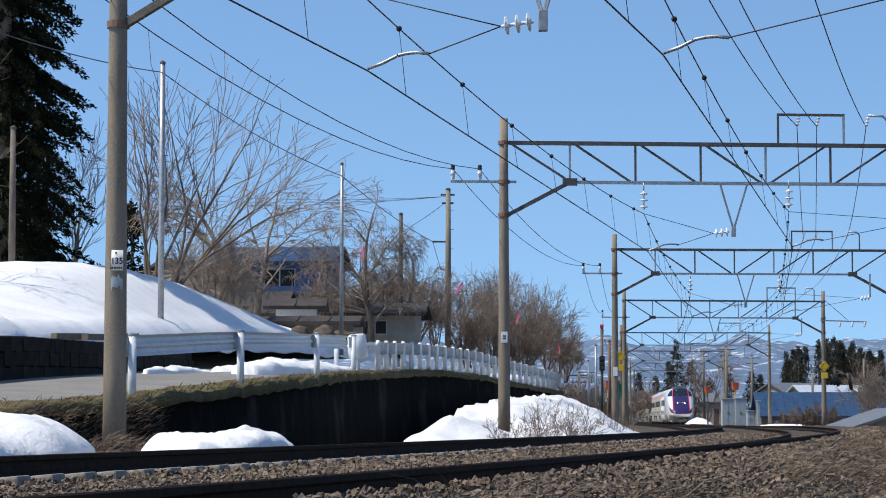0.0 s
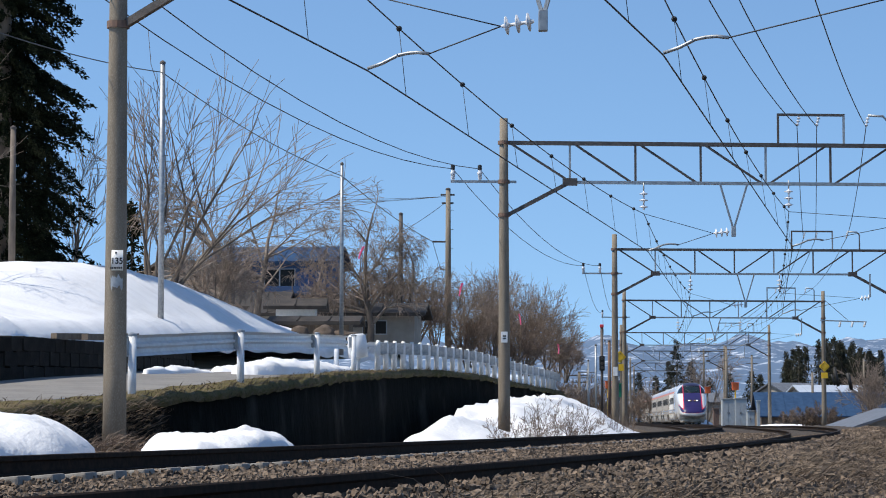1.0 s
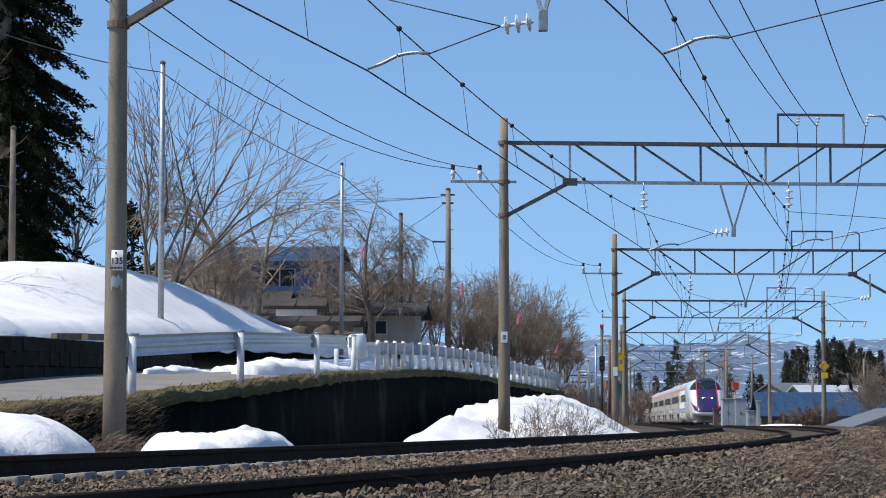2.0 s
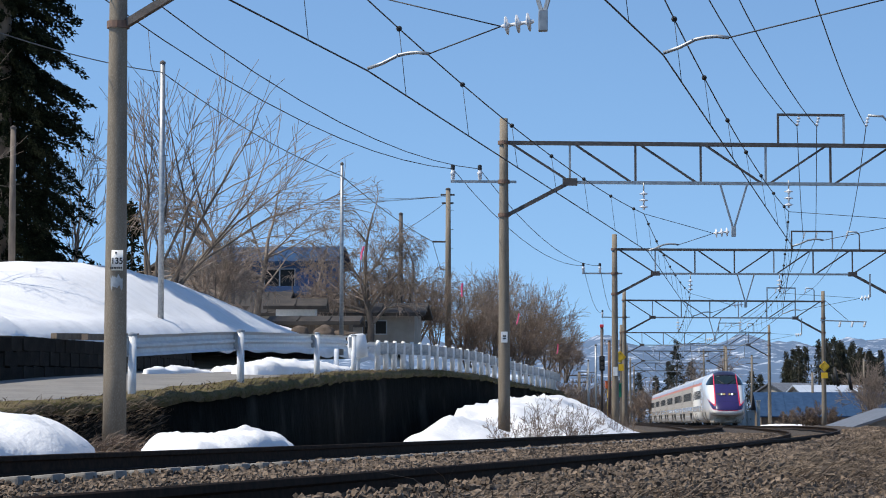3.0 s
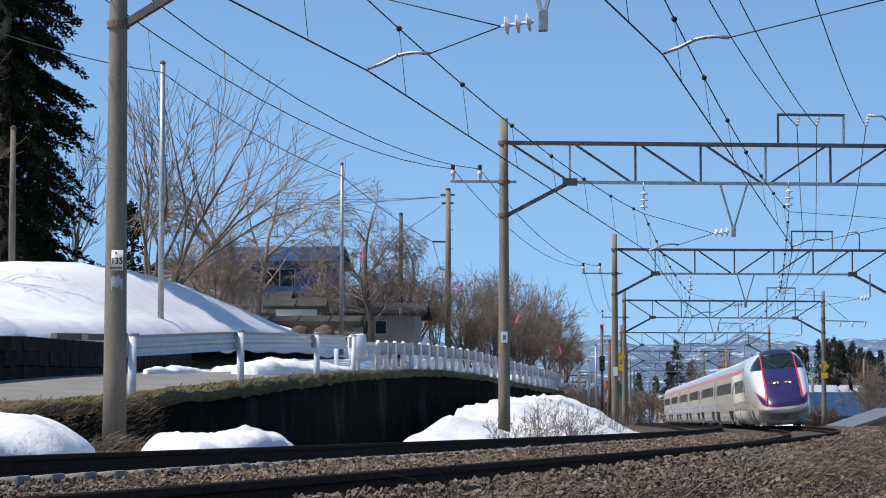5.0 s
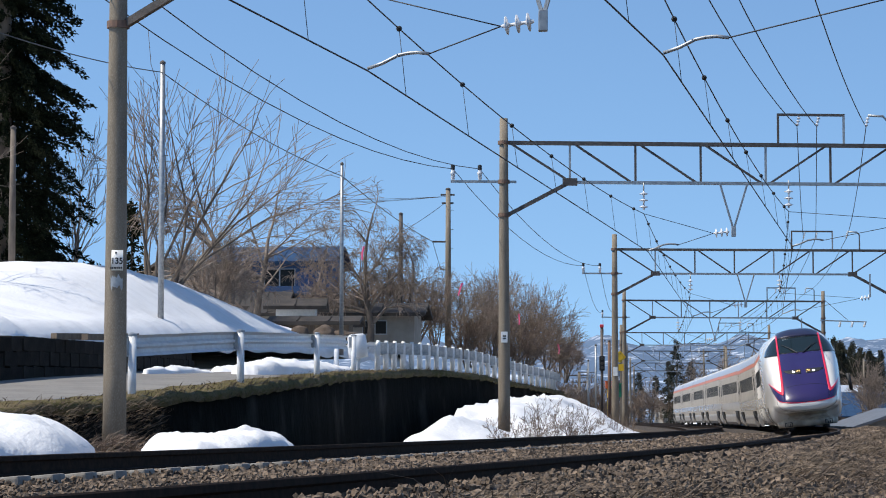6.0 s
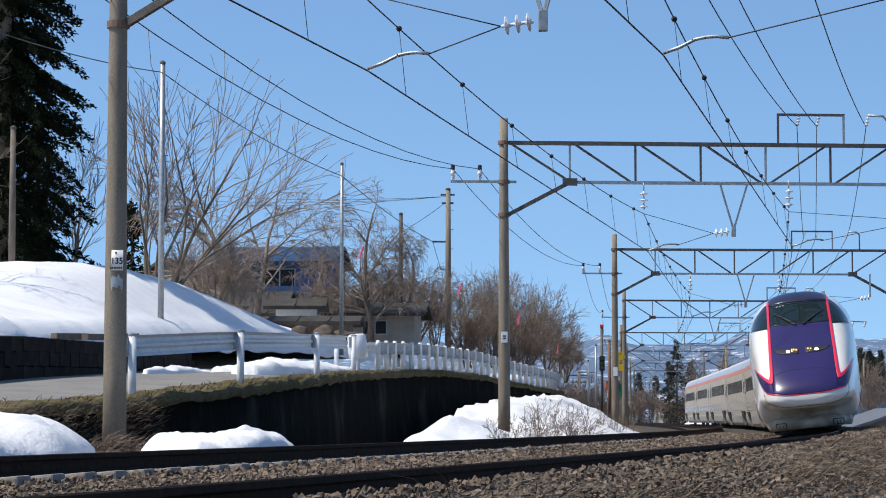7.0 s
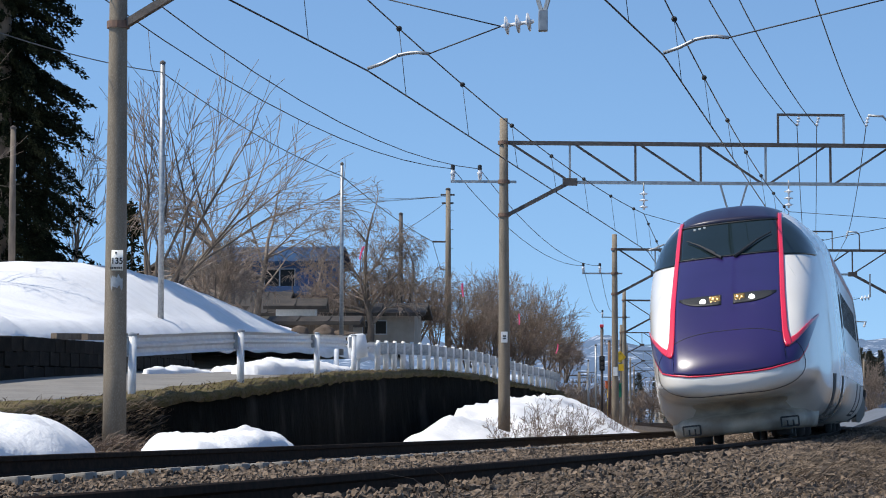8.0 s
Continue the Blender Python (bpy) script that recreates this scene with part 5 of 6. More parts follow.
# number plate of the near post
def post_plate():
    brg, mk, pz = -4.68, 34.5, (-4.68, 34.50, 2.61)[2]
    root = empty_at("post_number_plate", brg + 0.02, mk - 0.166, pz)
    tagged(root, "white plate with black number on the concrete post", "sign")
    bm = bmesh.new()
    verts, faces = [], []
    for i in range(9):
        a = -0.55 + 1.1 * i / 8 + 0.12
        for z in (-0.145, 0.145):
            verts.append((0.157 * math.sin(a), 0.157 - 0.163 * math.cos(a), z))
        for z in (-0.145, 0.145):
            verts.append((0.154 * math.sin(a), 0.157 - 0.156 * math.cos(a), z))
        if i:
            o, p = 4 * i, 4 * (i - 1)
            faces += [(p, o, o + 1, p + 1), (p + 2, p + 3, o + 3, o + 2), (p + 1, o + 1, o + 3, p + 3), (p, p + 2, o + 2, o)]
    mesh_object("plate", verts, faces, M["signwhite"], root, smooth=True)
    cu = bpy.data.curves.new("digits", "FONT")
    cu.body, cu.size, cu.align_x, cu.extrude, cu.offset = "135", 0.125, "CENTER", 0.002, 0.003
    tx = bpy.data.objects.new("digits_src", cu)
    me = bpy.data.meshes.new_from_object(tx)
    bpy.data.objects.remove(tx)
    for v in me.vertices:
        x, y, z = v.co
        a = (x + 0.015) / 0.165
        v.co = (0.157 * math.sin(a), 0.157 - 0.168 * math.cos(a) + z, y - 0.05)
    me.materials.append(M["ink"])
    ob = new("digits", me)
    ob.parent = root
    for x in (-0.07, -0.05, -0.02, 0.0, 0.03, 0.055, 0.08):
        box_part("small_mark", (x - 0.008, -0.012, -0.125), (x + 0.008, -0.006, -0.095), M["ink"], root)
    box_part("small_mark", (-0.01, -0.012, 0.095), (0.012, -0.006, 0.12), M["ink"], root)
    # ragged old plate below, weathered grey
    verts, faces = [], []
    rnd = random.Random(2)
    for i in range(12):
        a = -0.5 + 1.15 * i / 11
        for z in (-0.40 + rnd.uniform(-0.04, 0.05), -0.3, -0.22 + rnd.uniform(-0.05, 0.03)):
            verts.append((0.157 * math.sin(a), 0.157 - 0.1625 * math.cos(a), z))
        if i:
            o = 3 * i
            faces += [(o - 3, o, o + 1, o - 2), (o - 2, o + 1, o + 2, o - 1)]
    mesh_object("old_sticker", verts, faces, M["galv"], root, label="torn grey remains of a sticker")
    p2 = LEFT_POST[1]
    r2 = empty_at("post_number_plate", p2.x, p2.y - 0.17, (1.70, 66.80, 2.63)[2])
    tagged(r2, "small white plate with dark marks on the post", "sign")
    box_part("plate", (-0.09, -0.004, -0.15), (0.09, 0.004, 0.15), M["signwhite"], r2, 0.003)
    for z in (0.03, -0.04):
        box_part("small_mark", (-0.04, -0.01, z - 0.02), (0.05, -0.005, z + 0.02), M["ink"], r2)
    p3 = LEFT_POST[2]
    r3 = empty_at("post_number_plate", p3.x, p3.y - 0.17, (7.62, 108.00, 2.54)[2])
    tagged(r3, "small white plate on the post", "sign")
    box_part("plate", (-0.1, -0.004, -0.2), (0.1, 0.004, 0.2), M["signwhite"], r3, 0.003)


post_plate()

# ------------------------------------------------------------ trees
def tubes_mesh(name, segs, mat, parent=None, sides=3, label=""):
    """Many short tapered tubes in one mesh. segs: rows of p, q, r0, r1."""
    s = np.array(segs, float)
    p, q, r0, r1 = s[:, 0:3], s[:, 3:6], s[:, 6:7], s[:, 7:8]
    d = q - p
    d /= np.maximum(np.linalg.norm(d, axis=1, keepdims=True), 1e-6)
    ref = np.where(np.abs(d[:, 2:3]) > 0.9, np.array([[1.0, 0, 0]]), np.array([[0, 0, 1.0]]))
    a = np.cross(d, ref)
    a /= np.linalg.norm(a, axis=1, keepdims=True)
    b = np.cross(d, a)
    vs = []
    for base, r in ((p, r0), (q, r1)):
        for k in range(sides):
            t = 2 * math.pi * k / sides
            vs.append(base + r * (math.cos(t) * a + math.sin(t) * b))
    v = np.stack(vs, 1).reshape(-1, 3)
    o = 2 * sides * np.arange(len(s))
    faces = []
    for k in range(sides):
        faces += np.stack([o + k, o + (k + 1) % sides, o + sides + (k + 1) % sides, o + sides + k], -1).tolist()
    return mesh_object(name, v, faces, mat, parent, smooth=True, label=label)


def grow(rng, start, direction, length, radius, levels, droop, spread, kids, wig=0.12, rise=0.0, min_r=0.004):
    """Branch segments of a bare tree; droop pulls the fine shoots down, rise pulls limbs up."""
    out = [[], []]
    stack = [(np.array(start, float), np.array(direction, float), length, radius, 0)]
    while stack:
        p, d, ln, r, lev = stack.pop()
        n = max(3, int(4 + 3 * (lev == 0)))
        r_end = max(min_r, r * (0.45 if lev else 0.5))
        pts = [p]
        for i in range(n):
            g = np.array([0, 0, rise if lev < levels - 1 else 0.0]) - np.array([0, 0, droop * (lev / max(1, levels)) ** 1.5 * (0.35 + i / n)])
            d = d + rng.normal(0, wig, 3) + g
            d = d / np.linalg.norm(d)
            q = p + d * ln / n
            ra, rb = r + (r_end - r) * i / n, r + (r_end - r) * (i + 1) / n
            out[0 if lev < 1 else 1].append((*p, *q, ra, rb))
            p = q
            pts.append(p)
            if lev < levels and i >= (1 if lev else 1):
                m = rng.poisson(kids[lev] / (n - 1))
                for _ in range(m):
                    side = rng.normal(0, 1, 3)
                    side -= d * np.dot(side, d)
                    side /= np.linalg.norm(side)
                    ang = spread[lev] * rng.uniform(0.6, 1.3)
                    nd = d * math.cos(ang) + side * math.sin(ang)
                    stack.append((p, nd, ln * rng.uniform(0.38, 0.68), max(min_r, rb * rng.uniform(0.45, 0.7)), lev + 1))
        if lev < levels:
            stack.append((p, d, ln * 0.55, r_end, lev + 1))
    return out


def bare_tree(name, base, height, seed, label, stems=1, droop=0.0, spread=(0.7, 0.6, 0.6, 0.6), kids=(5, 5, 5, 4), levels=4, lean=(0, 0), r=0.16, rise=0.05, mat="twig", fan=0.25, min_r=0.006):
    rng = np.random.default_rng(seed)
    root = empty_at(name, *base)
    tagged(root, label, "tree")
    trunk, crown = [], []
    for k in range(stems):
        d = np.array([lean[0] + rng.normal(0, fan if stems > 1 else 0.04), lean[1] + rng.normal(0, fan if stems > 1 else 0.04), 1.0])
        a, b = grow(rng, (rng.normal(0, 0.1) * (stems > 1), 0, -0.3), d / np.linalg.norm(d), height * 0.55 * rng.uniform(0.85, 1.1), r * (1 if k == 0 else 0.75), levels, droop, spread, kids, 0.11, rise, min_r)
        trunk += a
        crown += b
    tubes_mesh("trunk", trunk, M["bark"], root, 9)
    tubes_mesh("crown", crown, M[mat], root, 3)
    return root


bare_tree("bare_tree", (-9.43, 78.00, 4.6), 8.2, 21, "tall bare tree with long upright pale shoots", 4, 0.0, (0.55, 0.5, 0.4, 0.4), (7, 5, 3, 2), 2, (-0.05, 0), 0.075, 0.10, "pale", 0.2, 0.010)
bare_tree("bare_tree", (-9.1, 80.00, 4.6), 8.6, 22, "bare tree with long shoots fanning upwards", 5, 0.0, (0.55, 0.5, 0.4, 0.4), (7, 5, 3, 2), 2, (0.75, 0), 0.075, 0.05, "pale", 0.3, 0.010)
bare_tree("bare_tree", (-12.75, 82.00, 4.64), 5.4, 23, "thin bare tree before the dark cedar", 4, 0.0, (0.6, 0.5, 0.5, 0.5), (5, 4, 2, 2), 3, (0.1, 0), 0.08, 0.1, "pale", 0.3, 0.009)
bare_tree("weeping_tree", (-7.75, 88.00, 3.2), 7.6, 24, "gnarled old cherry tree with drooping bare twigs", 1, 0.3, (1.0, 0.9, 0.8, 0.7), (7, 6, 5, 4), 4, (0.03, 0), 0.2, 0.03, "pale", 0.25, 0.007)
bare_tree("weeping_tree", (-7.6, 96.00, 3.60), 7.0, 25, "spreading cherry tree with fine drooping twigs", 1, 0.34, (1.0, 0.9, 0.8, 0.7), (6, 5, 5, 4), 4, (0.2, 0), 0.18, 0.03, "pale", 0.25, 0.007)
bare_tree("weeping_tree", (-5.94, 104.00, 4.09), 4.2, 29, "spreading cherry tree with fine drooping twigs", 1, 0.32, (1.0, 0.9, 0.8, 0.7), (4, 4, 4, 3), 4, (-0.05, 0), 0.2, 0.03, "pale", 0.25, 0.008)
bare_tree("weeping_tree", (-2.90, 96.00, 3.46), 6.0, 26, "weeping cherry tree with dense hanging twigs", 1, 0.42, (0.9, 0.9, 0.8, 0.7), (8, 7, 6, 5), 4, (0.0, 0), 0.16, 0.06, "twig", 0.25, 0.007)
bare_tree("weeping_tree", (-2.04, 104.00, 3.60), 5.6, 27, "weeping cherry tree with dense hanging twigs", 1, 0.42, (0.9, 0.9, 0.8, 0.7), (7, 6, 5, 5), 4, (0.05, 0), 0.15, 0.06, "twig", 0.25, 0.007)
bare_tree("bare_tree", (-11.87, 60.00, 3.76), 8.0, 28, "bare tree whose branches hang into view before the cedar", 2, 0.05, (0.7, 0.6, 0.5, 0.5), (4, 4, 3, 2), 3, (0.15, 0), 0.06, 0.04, "pale", 0.2, 0.005)
for k, (brg, mk, d, h, mt) in enumerate([(575, 605, 96, 1.3, "twig"), (615, 605, 98, 2.6, "brush"), (640, 600, 102, 3.2, "brush"), (690, 605, 104, 3.0, "brush"), (735, 605, 106, 3.3, "brush"),
                                        (770, 610, 110, 3.4, "twig"), (815, 615, 115, 3.6, "twig"), (850, 620, 118, 4.0, "twig"), (880, 625, 122, 4.2, "twig"), (915, 632, 126, 4.2, "twig"),
                                        (940, 640, 130, 4.2, "twig"), (965, 650, 134, 3.8, "brush"), (985, 660, 140, 3.4, "brush"), (1000, 670, 150, 2.6, "brush"), (830, 640, 108, 2.2, "brush"), (900, 650, 112, 2.4, "brush"),
                                        (870, 640, 112, 3.0, "twig"), (930, 655, 118, 3.0, "brush"), (520, 605, 90, 1.0, "brush"), (370, 560, 84, 3.2, "twig")]):
    bare_tree("shrub", tuple(Vector((across(brg, d), d, level(mk, d)))), h, 40 + k, "leafless brown shrub on the slope below the lane" if brg > 760 else "leafless brown shrub behind the guard rail", 8, 0.05, (0.6, 0.6, 0.6, 0.5), (5, 5, 6, 3), 3, (0, 0), 0.045, 0.07, mt, 0.42, 0.0065)
for k, (brg, mk, d, h) in enumerate([(925, 772, 58, 0.9), (960, 770, 62, 1.1), (1000, 768, 66, 1.2), (1035, 765, 70, 1.0), (1075, 765, 84, 1.0), (890, 770, 56, 0.7), (1110, 760, 95, 0.8), (980, 740, 74, 1.3)]):
    bare_tree("shrub", tuple(Vector((across(brg, d), d, -0.3))), h + 0.3, 70 + k, "small leafless bush growing through old snow", 5, 0.05, (0.7, 0.7, 0.6, 0.5), (4, 3, 2, 2), 3, (-0.1, 0), 0.02, 0.05, "brush", 0.5, 0.004)


def conifer(name, base, height, radius, seed, mat, label, tufts, low=0.12, size=0.35, group=""):
    """A trunk with whorls of drooping boughs, each of many small sprays."""
    rng = np.random.default_rng(seed)
    root = empty_at(name, *base)
    tagged(root, label, "tree", group)
    tube_part("trunk", [(0, 0, -0.5), (0, 0, height * 0.5), (0, 0, height)], [height * 0.017, height * 0.011, 0.02], M["bark"], root, 8)
    n_b = max(150, tufts // 200)
    per = tufts // n_b
    t = low + (1 - low) * rng.random(n_b) ** 0.9
    az = rng.uniform(0, 6.283, n_b)
    ln = radius * (1 - t) ** 0.7 * rng.uniform(0.6, 1.2, n_b) / (1 - low) ** 0.7 + 0.1
    s = rng.random((n_b, per)) ** 0.6
    c = np.stack([np.cos(az)[:, None] * ln[:, None] * s, np.sin(az)[:, None] * ln[:, None] * s, (t * height)[:, None] + ln[:, None] * (0.25 * s - 0.55 * s ** 2)], -1).reshape(-1, 3)
    k = len(c)
    c += rng.normal(0, size * 0.45, (k, 3))
    d = np.stack([np.cos(np.repeat(az, per)), np.sin(np.repeat(az, per)), -0.55 + rng.normal(0, 0.4, k)], -1) + rng.normal(0, 0.5, (k, 3))
    d /= np.linalg.norm(d, axis=1, keepdims=True)
    e = np.cross(d, rng.normal(size=(k, 3)))
    e /= np.linalg.norm(e, axis=1, keepdims=True)
    f = np.cross(d, e)
    z = size * rng.uniform(0.5, 1.2, (k, 1))
    v = np.stack([c - d * z * 0.5, c + e * z * 0.22, c + d * z * 0.7, c - e * z * 0.22, c + f * z * 0.2], 1).reshape(-1, 3)
    o = 5 * np.arange(k)
    faces = np.concatenate([np.stack([o, o + 1, o + 4], -1), np.stack([o + 1, o + 2, o + 4], -1), np.stack([o + 2, o + 3, o + 4], -1), np.stack([o + 3, o, o + 4], -1)]).tolist()
    mesh_object("crown", v, faces, M[mat], root)
    return root


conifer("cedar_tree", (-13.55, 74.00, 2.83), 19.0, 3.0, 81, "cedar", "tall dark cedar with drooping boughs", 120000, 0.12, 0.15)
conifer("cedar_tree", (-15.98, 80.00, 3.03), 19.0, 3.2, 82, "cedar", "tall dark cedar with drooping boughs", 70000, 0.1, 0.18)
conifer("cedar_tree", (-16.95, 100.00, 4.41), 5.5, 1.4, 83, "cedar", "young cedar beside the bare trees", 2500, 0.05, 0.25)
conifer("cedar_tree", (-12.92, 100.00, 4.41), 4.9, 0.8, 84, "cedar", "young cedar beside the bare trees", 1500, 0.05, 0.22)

# ------------------------------------------------------------ houses
def house(name, centre, w, d, z0, eave, ridge, rz, wall, roof, label, windows=(), over=0.45):
    root = empty_at(name, centre[0], centre[1], z0, rz)
    tagged(root, label, "house")
    box_part("wall", (-w / 2, -d / 2, 0), (w / 2, d / 2, eave), wall, root)
    bm = bmesh.new()
    W, D = w / 2 + over, d / 2 + over
    th = 0.14
    for sy in (-1, 1):
        vs = [bm.verts.new(p) for p in [(-W, sy * D, eave - 0.12), (W, sy * D, eave - 0.12), (W, 0, ridge), (-W, 0, ridge), (-W, sy * D, eave - 0.12 + th), (W, sy * D, eave - 0.12 + th), (W, 0, ridge + th), (-W, 0, ridge + th)]]
        for f in ((0, 1, 2, 3), (7, 6, 5, 4), (0, 4, 5, 1), (3, 2, 6, 7), (0, 3, 7, 4), (1, 5, 6, 2)):
            bm.faces.new([vs[i] for i in f])
    part("roof", bm, roof, root)
    # standing seams of the roof
    n = int(2 * W / 0.9)
    for k in range(1, n):
        x = -W + 2 * W * k / n
        bar_part("roof_seam", (x, -D, eave - 0.1 + th), (x, 0, ridge + th), 0.04, 0.05, roof, root)
    bm = bmesh.new()
    for sx in (-1, 1):
        a = [bm.verts.new(p) for p in [(sx * w / 2, -d / 2, eave), (sx * w / 2, d / 2, eave), (sx * w / 2, 0, ridge)]]
        b = [bm.verts.new(p) for p in [(sx * (w / 2 - 0.2), -d / 2, eave), (sx * (w / 2 - 0.2), d / 2, eave), (sx * (w / 2 - 0.2), 0, ridge)]]
        bm.faces.new(a), bm.faces.new(b[::-1])
        for i in range(3):
            bm.faces.new((a[i], b[i], b[(i + 1) % 3], a[(i + 1) % 3]))
    part("gable", bm, wall, root)
    for x, z, ww, hh in windows:
        win = box_part("window", (x - ww / 2, -d / 2 - 0.05, z - hh / 2), (x + ww / 2, -d / 2 + 0.03, z + hh / 2), M["galv"], root)
        for s in (-1, 1):
            box_part("pane", (x + s * ww / 4 - ww / 4 + 0.04, -d / 2 - 0.06, z - hh / 2 + 0.05), (x + s * ww / 4 + ww / 4 - 0.04, -d / 2 - 0.045, z + hh / 2 - 0.05), M["carglass"], win)
    return root


h0 = (-8.95, 130.00, 4.87)
house("blue_house", (h0[0], 134, 0), 6.2, 6.0, h0[2], (-7.59, 130.00, 8.93)[2] - h0[2], (-7.71, 132.00, 9.84)[2] - h0[2], -6, M["bluewall"], M["blueroof"], "two-storey house with dark blue siding and metal roof", [(0.4, (-7.59, 130.00, 8.07)[2] - h0[2], 1.7, 1.0), (-1.8, (-7.59, 130.00, 8.07)[2] - h0[2] - 2.2, 1.6, 1.1)])
# balcony and lower roof of the blue house
box_part("balcony", (h0[0] - 0.6, 129.9, (-7.58, 130.00, 7.16)[2]), (h0[0] + 3.2, 131.0, (-7.58, 130.00, 7.56)[2]), M["bluewall"]).name = "balcony_parapet"
tagged(bpy.data.objects["balcony_parapet"], "blue balcony front of the house", "balcony")
s0 = (-6.60, 96.00, 3.57)
house("long_shed", ((-4.22, 98.00, 4.56)[0], 99, 0), 6.4, 3.5, s0[2] - 0.4, (-4.14, 96.00, 4.63)[2] - s0[2] + 0.4, (-4.22, 98.00, 5.00)[2] - s0[2] + 0.4, -4, M["housewall"], M["shedroof"], "long low cream-walled shed with grey roof", [(-0.5, 0.9, 1.2, 0.6), (1.6, 0.9, 1.0, 0.6)])
house("garden_shed", ((-5.64, 93.00, 4.34)[0], 93, 0), 1.5, 1.6, s0[2] - 0.4, (-5.75, 93.00, 4.67)[2] - s0[2] + 0.4, (-5.75, 93.00, 4.89)[2] - s0[2] + 0.4, 0, M["signwhite"], M["shedroof"], "small white-fronted garden shed", [])
house("grey_house", ((-11.45, 110.00, 6.88)[0], 112, 0), 3.0, 5.0, (-11.42, 110.00, 3.79)[2], (-11.45, 110.00, 6.88)[2] - (-11.42, 110.00, 3.79)[2], (-11.45, 110.00, 7.61)[2] - (-11.42, 110.00, 3.79)[2], 35, M["housewall"], M["shedroof"], "pale house gable with grey roof behind bare trees", [])
house("dark_shed", ((-8.29, 100.00, 5.00)[0], 101, 0), 3.2, 3.0, (-8.28, 100.00, 3.71)[2], (-8.29, 100.00, 5.00)[2] - (-8.28, 100.00, 3.71)[2], (-8.29, 100.00, 5.58)[2] - (-8.28, 100.00, 3.71)[2], -4, M["shedwall"], M["shedroof"], "dark weathered shed behind the cherry tree", [])
house("brown_shed", ((-4.72, 90.00, 3.90)[0], 90, 0), 2.6, 1.5, (-4.72, 90.00, 3.16)[2], (-4.72, 90.00, 3.96)[2] - (-4.72, 90.00, 3.16)[2], (-4.72, 90.00, 4.09)[2] - (-4.72, 90.00, 3.16)[2], -4, M["shedwall"], M["shedroof"], "low weathered wooden lean-to with dark roof", [])
# blue-roofed barn and pale roofs beyond the curve
for brg, mk, d, w, dep, e, r, wl, rf, rz, lb in [
        (1452, 748, 240, 12.5, 9.0, 737, 697, "shedwall", "blueroof", -3, "long barn with a broad deep blue metal roof"),
        (1465, 740, 275, 7.5, 7.0, 700, 684, "housewall", "paleblue", 8, "house with pale blue-grey metal roof"),
        (1400, 740, 290, 6.0, 6.0, 698, 680, "housewall", "darkroof", 30, "house with grey roof near the wood"),
        (1578, 765, 128, 9.0, 5.2, 757, 727, "housewall", "darkroof", 90, "low building with broad grey roof"),
        (1195, 745, 420, 6.0, 6.0, 715, 700, "housewall", "paleblue", 10, "small far house with pale roof"),
        (1240, 745, 400, 7.0, 6.0, 712, 697, "housewall", "darkroof", -10, "small far house with grey roof")]:
    zz = lambda q: level(q, d)
    house("barn" if "barn" in lb else "house", (across(brg, d), d, 0), w, dep, -0.6, zz(e) + 0.6, zz(r) + 0.6, rz, M[wl], M[rf], lb)

# ------------------------------------------------------------ far woods and mountains
rnd = random.Random(9)
for k in range(34):
    brg = rnd.uniform(1375, 1560)
    d = rnd.uniform(330, 420)
    top = 594 + 34 * abs((brg - 1475) / 100) ** 1.6 + rnd.uniform(0, 26)
    h = (level(top, d) - 0.33) + 1
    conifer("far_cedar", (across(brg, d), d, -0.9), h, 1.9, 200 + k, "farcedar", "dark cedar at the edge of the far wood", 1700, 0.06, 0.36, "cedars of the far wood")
for brg, top, d, r in [(1197, 602, 330, 2.2), (1183, 640, 345, 1.8), (1222, 640, 380, 2.5), (1330, 655, 400, 2.6), (1345, 662, 390, 2.4), (1130, 660, 420, 2.2), (1090, 655, 420, 2.6), (1255, 668, 420, 2.8), (1290, 660, 440, 2.4), (1160, 665, 440, 2.2)]:
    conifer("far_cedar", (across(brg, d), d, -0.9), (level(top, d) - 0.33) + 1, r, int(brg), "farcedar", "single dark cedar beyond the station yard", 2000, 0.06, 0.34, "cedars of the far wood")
for k, (brg, d, h, mt) in enumerate([(1250, 300, 8.5, "twig"), (1150, 310, 5.0, "brush"), (1110, 240, 3.2, "brush"), (1050, 160, 2.4, "brush"), (1030, 150, 2.8, "twig"), (1420, 205, 2.0, "brush"), (1440, 205, 2.2, "brush"), (1475, 200, 1.8, "brush"), (1540, 210, 4.8, "twig"), (1565, 200, 5.2, "twig"), (1395, 210, 1.8, "brush"), (1120, 330, 5, "brush"), (1180, 340, 4, "brush"), (1230, 330, 5, "brush"), (1010, 190, 4.5, "brush"), (1070, 250, 4, "brush")]):
    bare_tree("far_tree", (across(brg, d), d, -0.6), h * 1.15, 300 + k, "leafless tree beyond the tracks" if h > 3 else "leafless brown bush beyond the tracks", 4, 0.05, (0.6, 0.6, 0.6, 0.5), (5, 5, 5, 3), 3, (0, 0), 0.09, 0.08, mt, 0.3, 0.016)


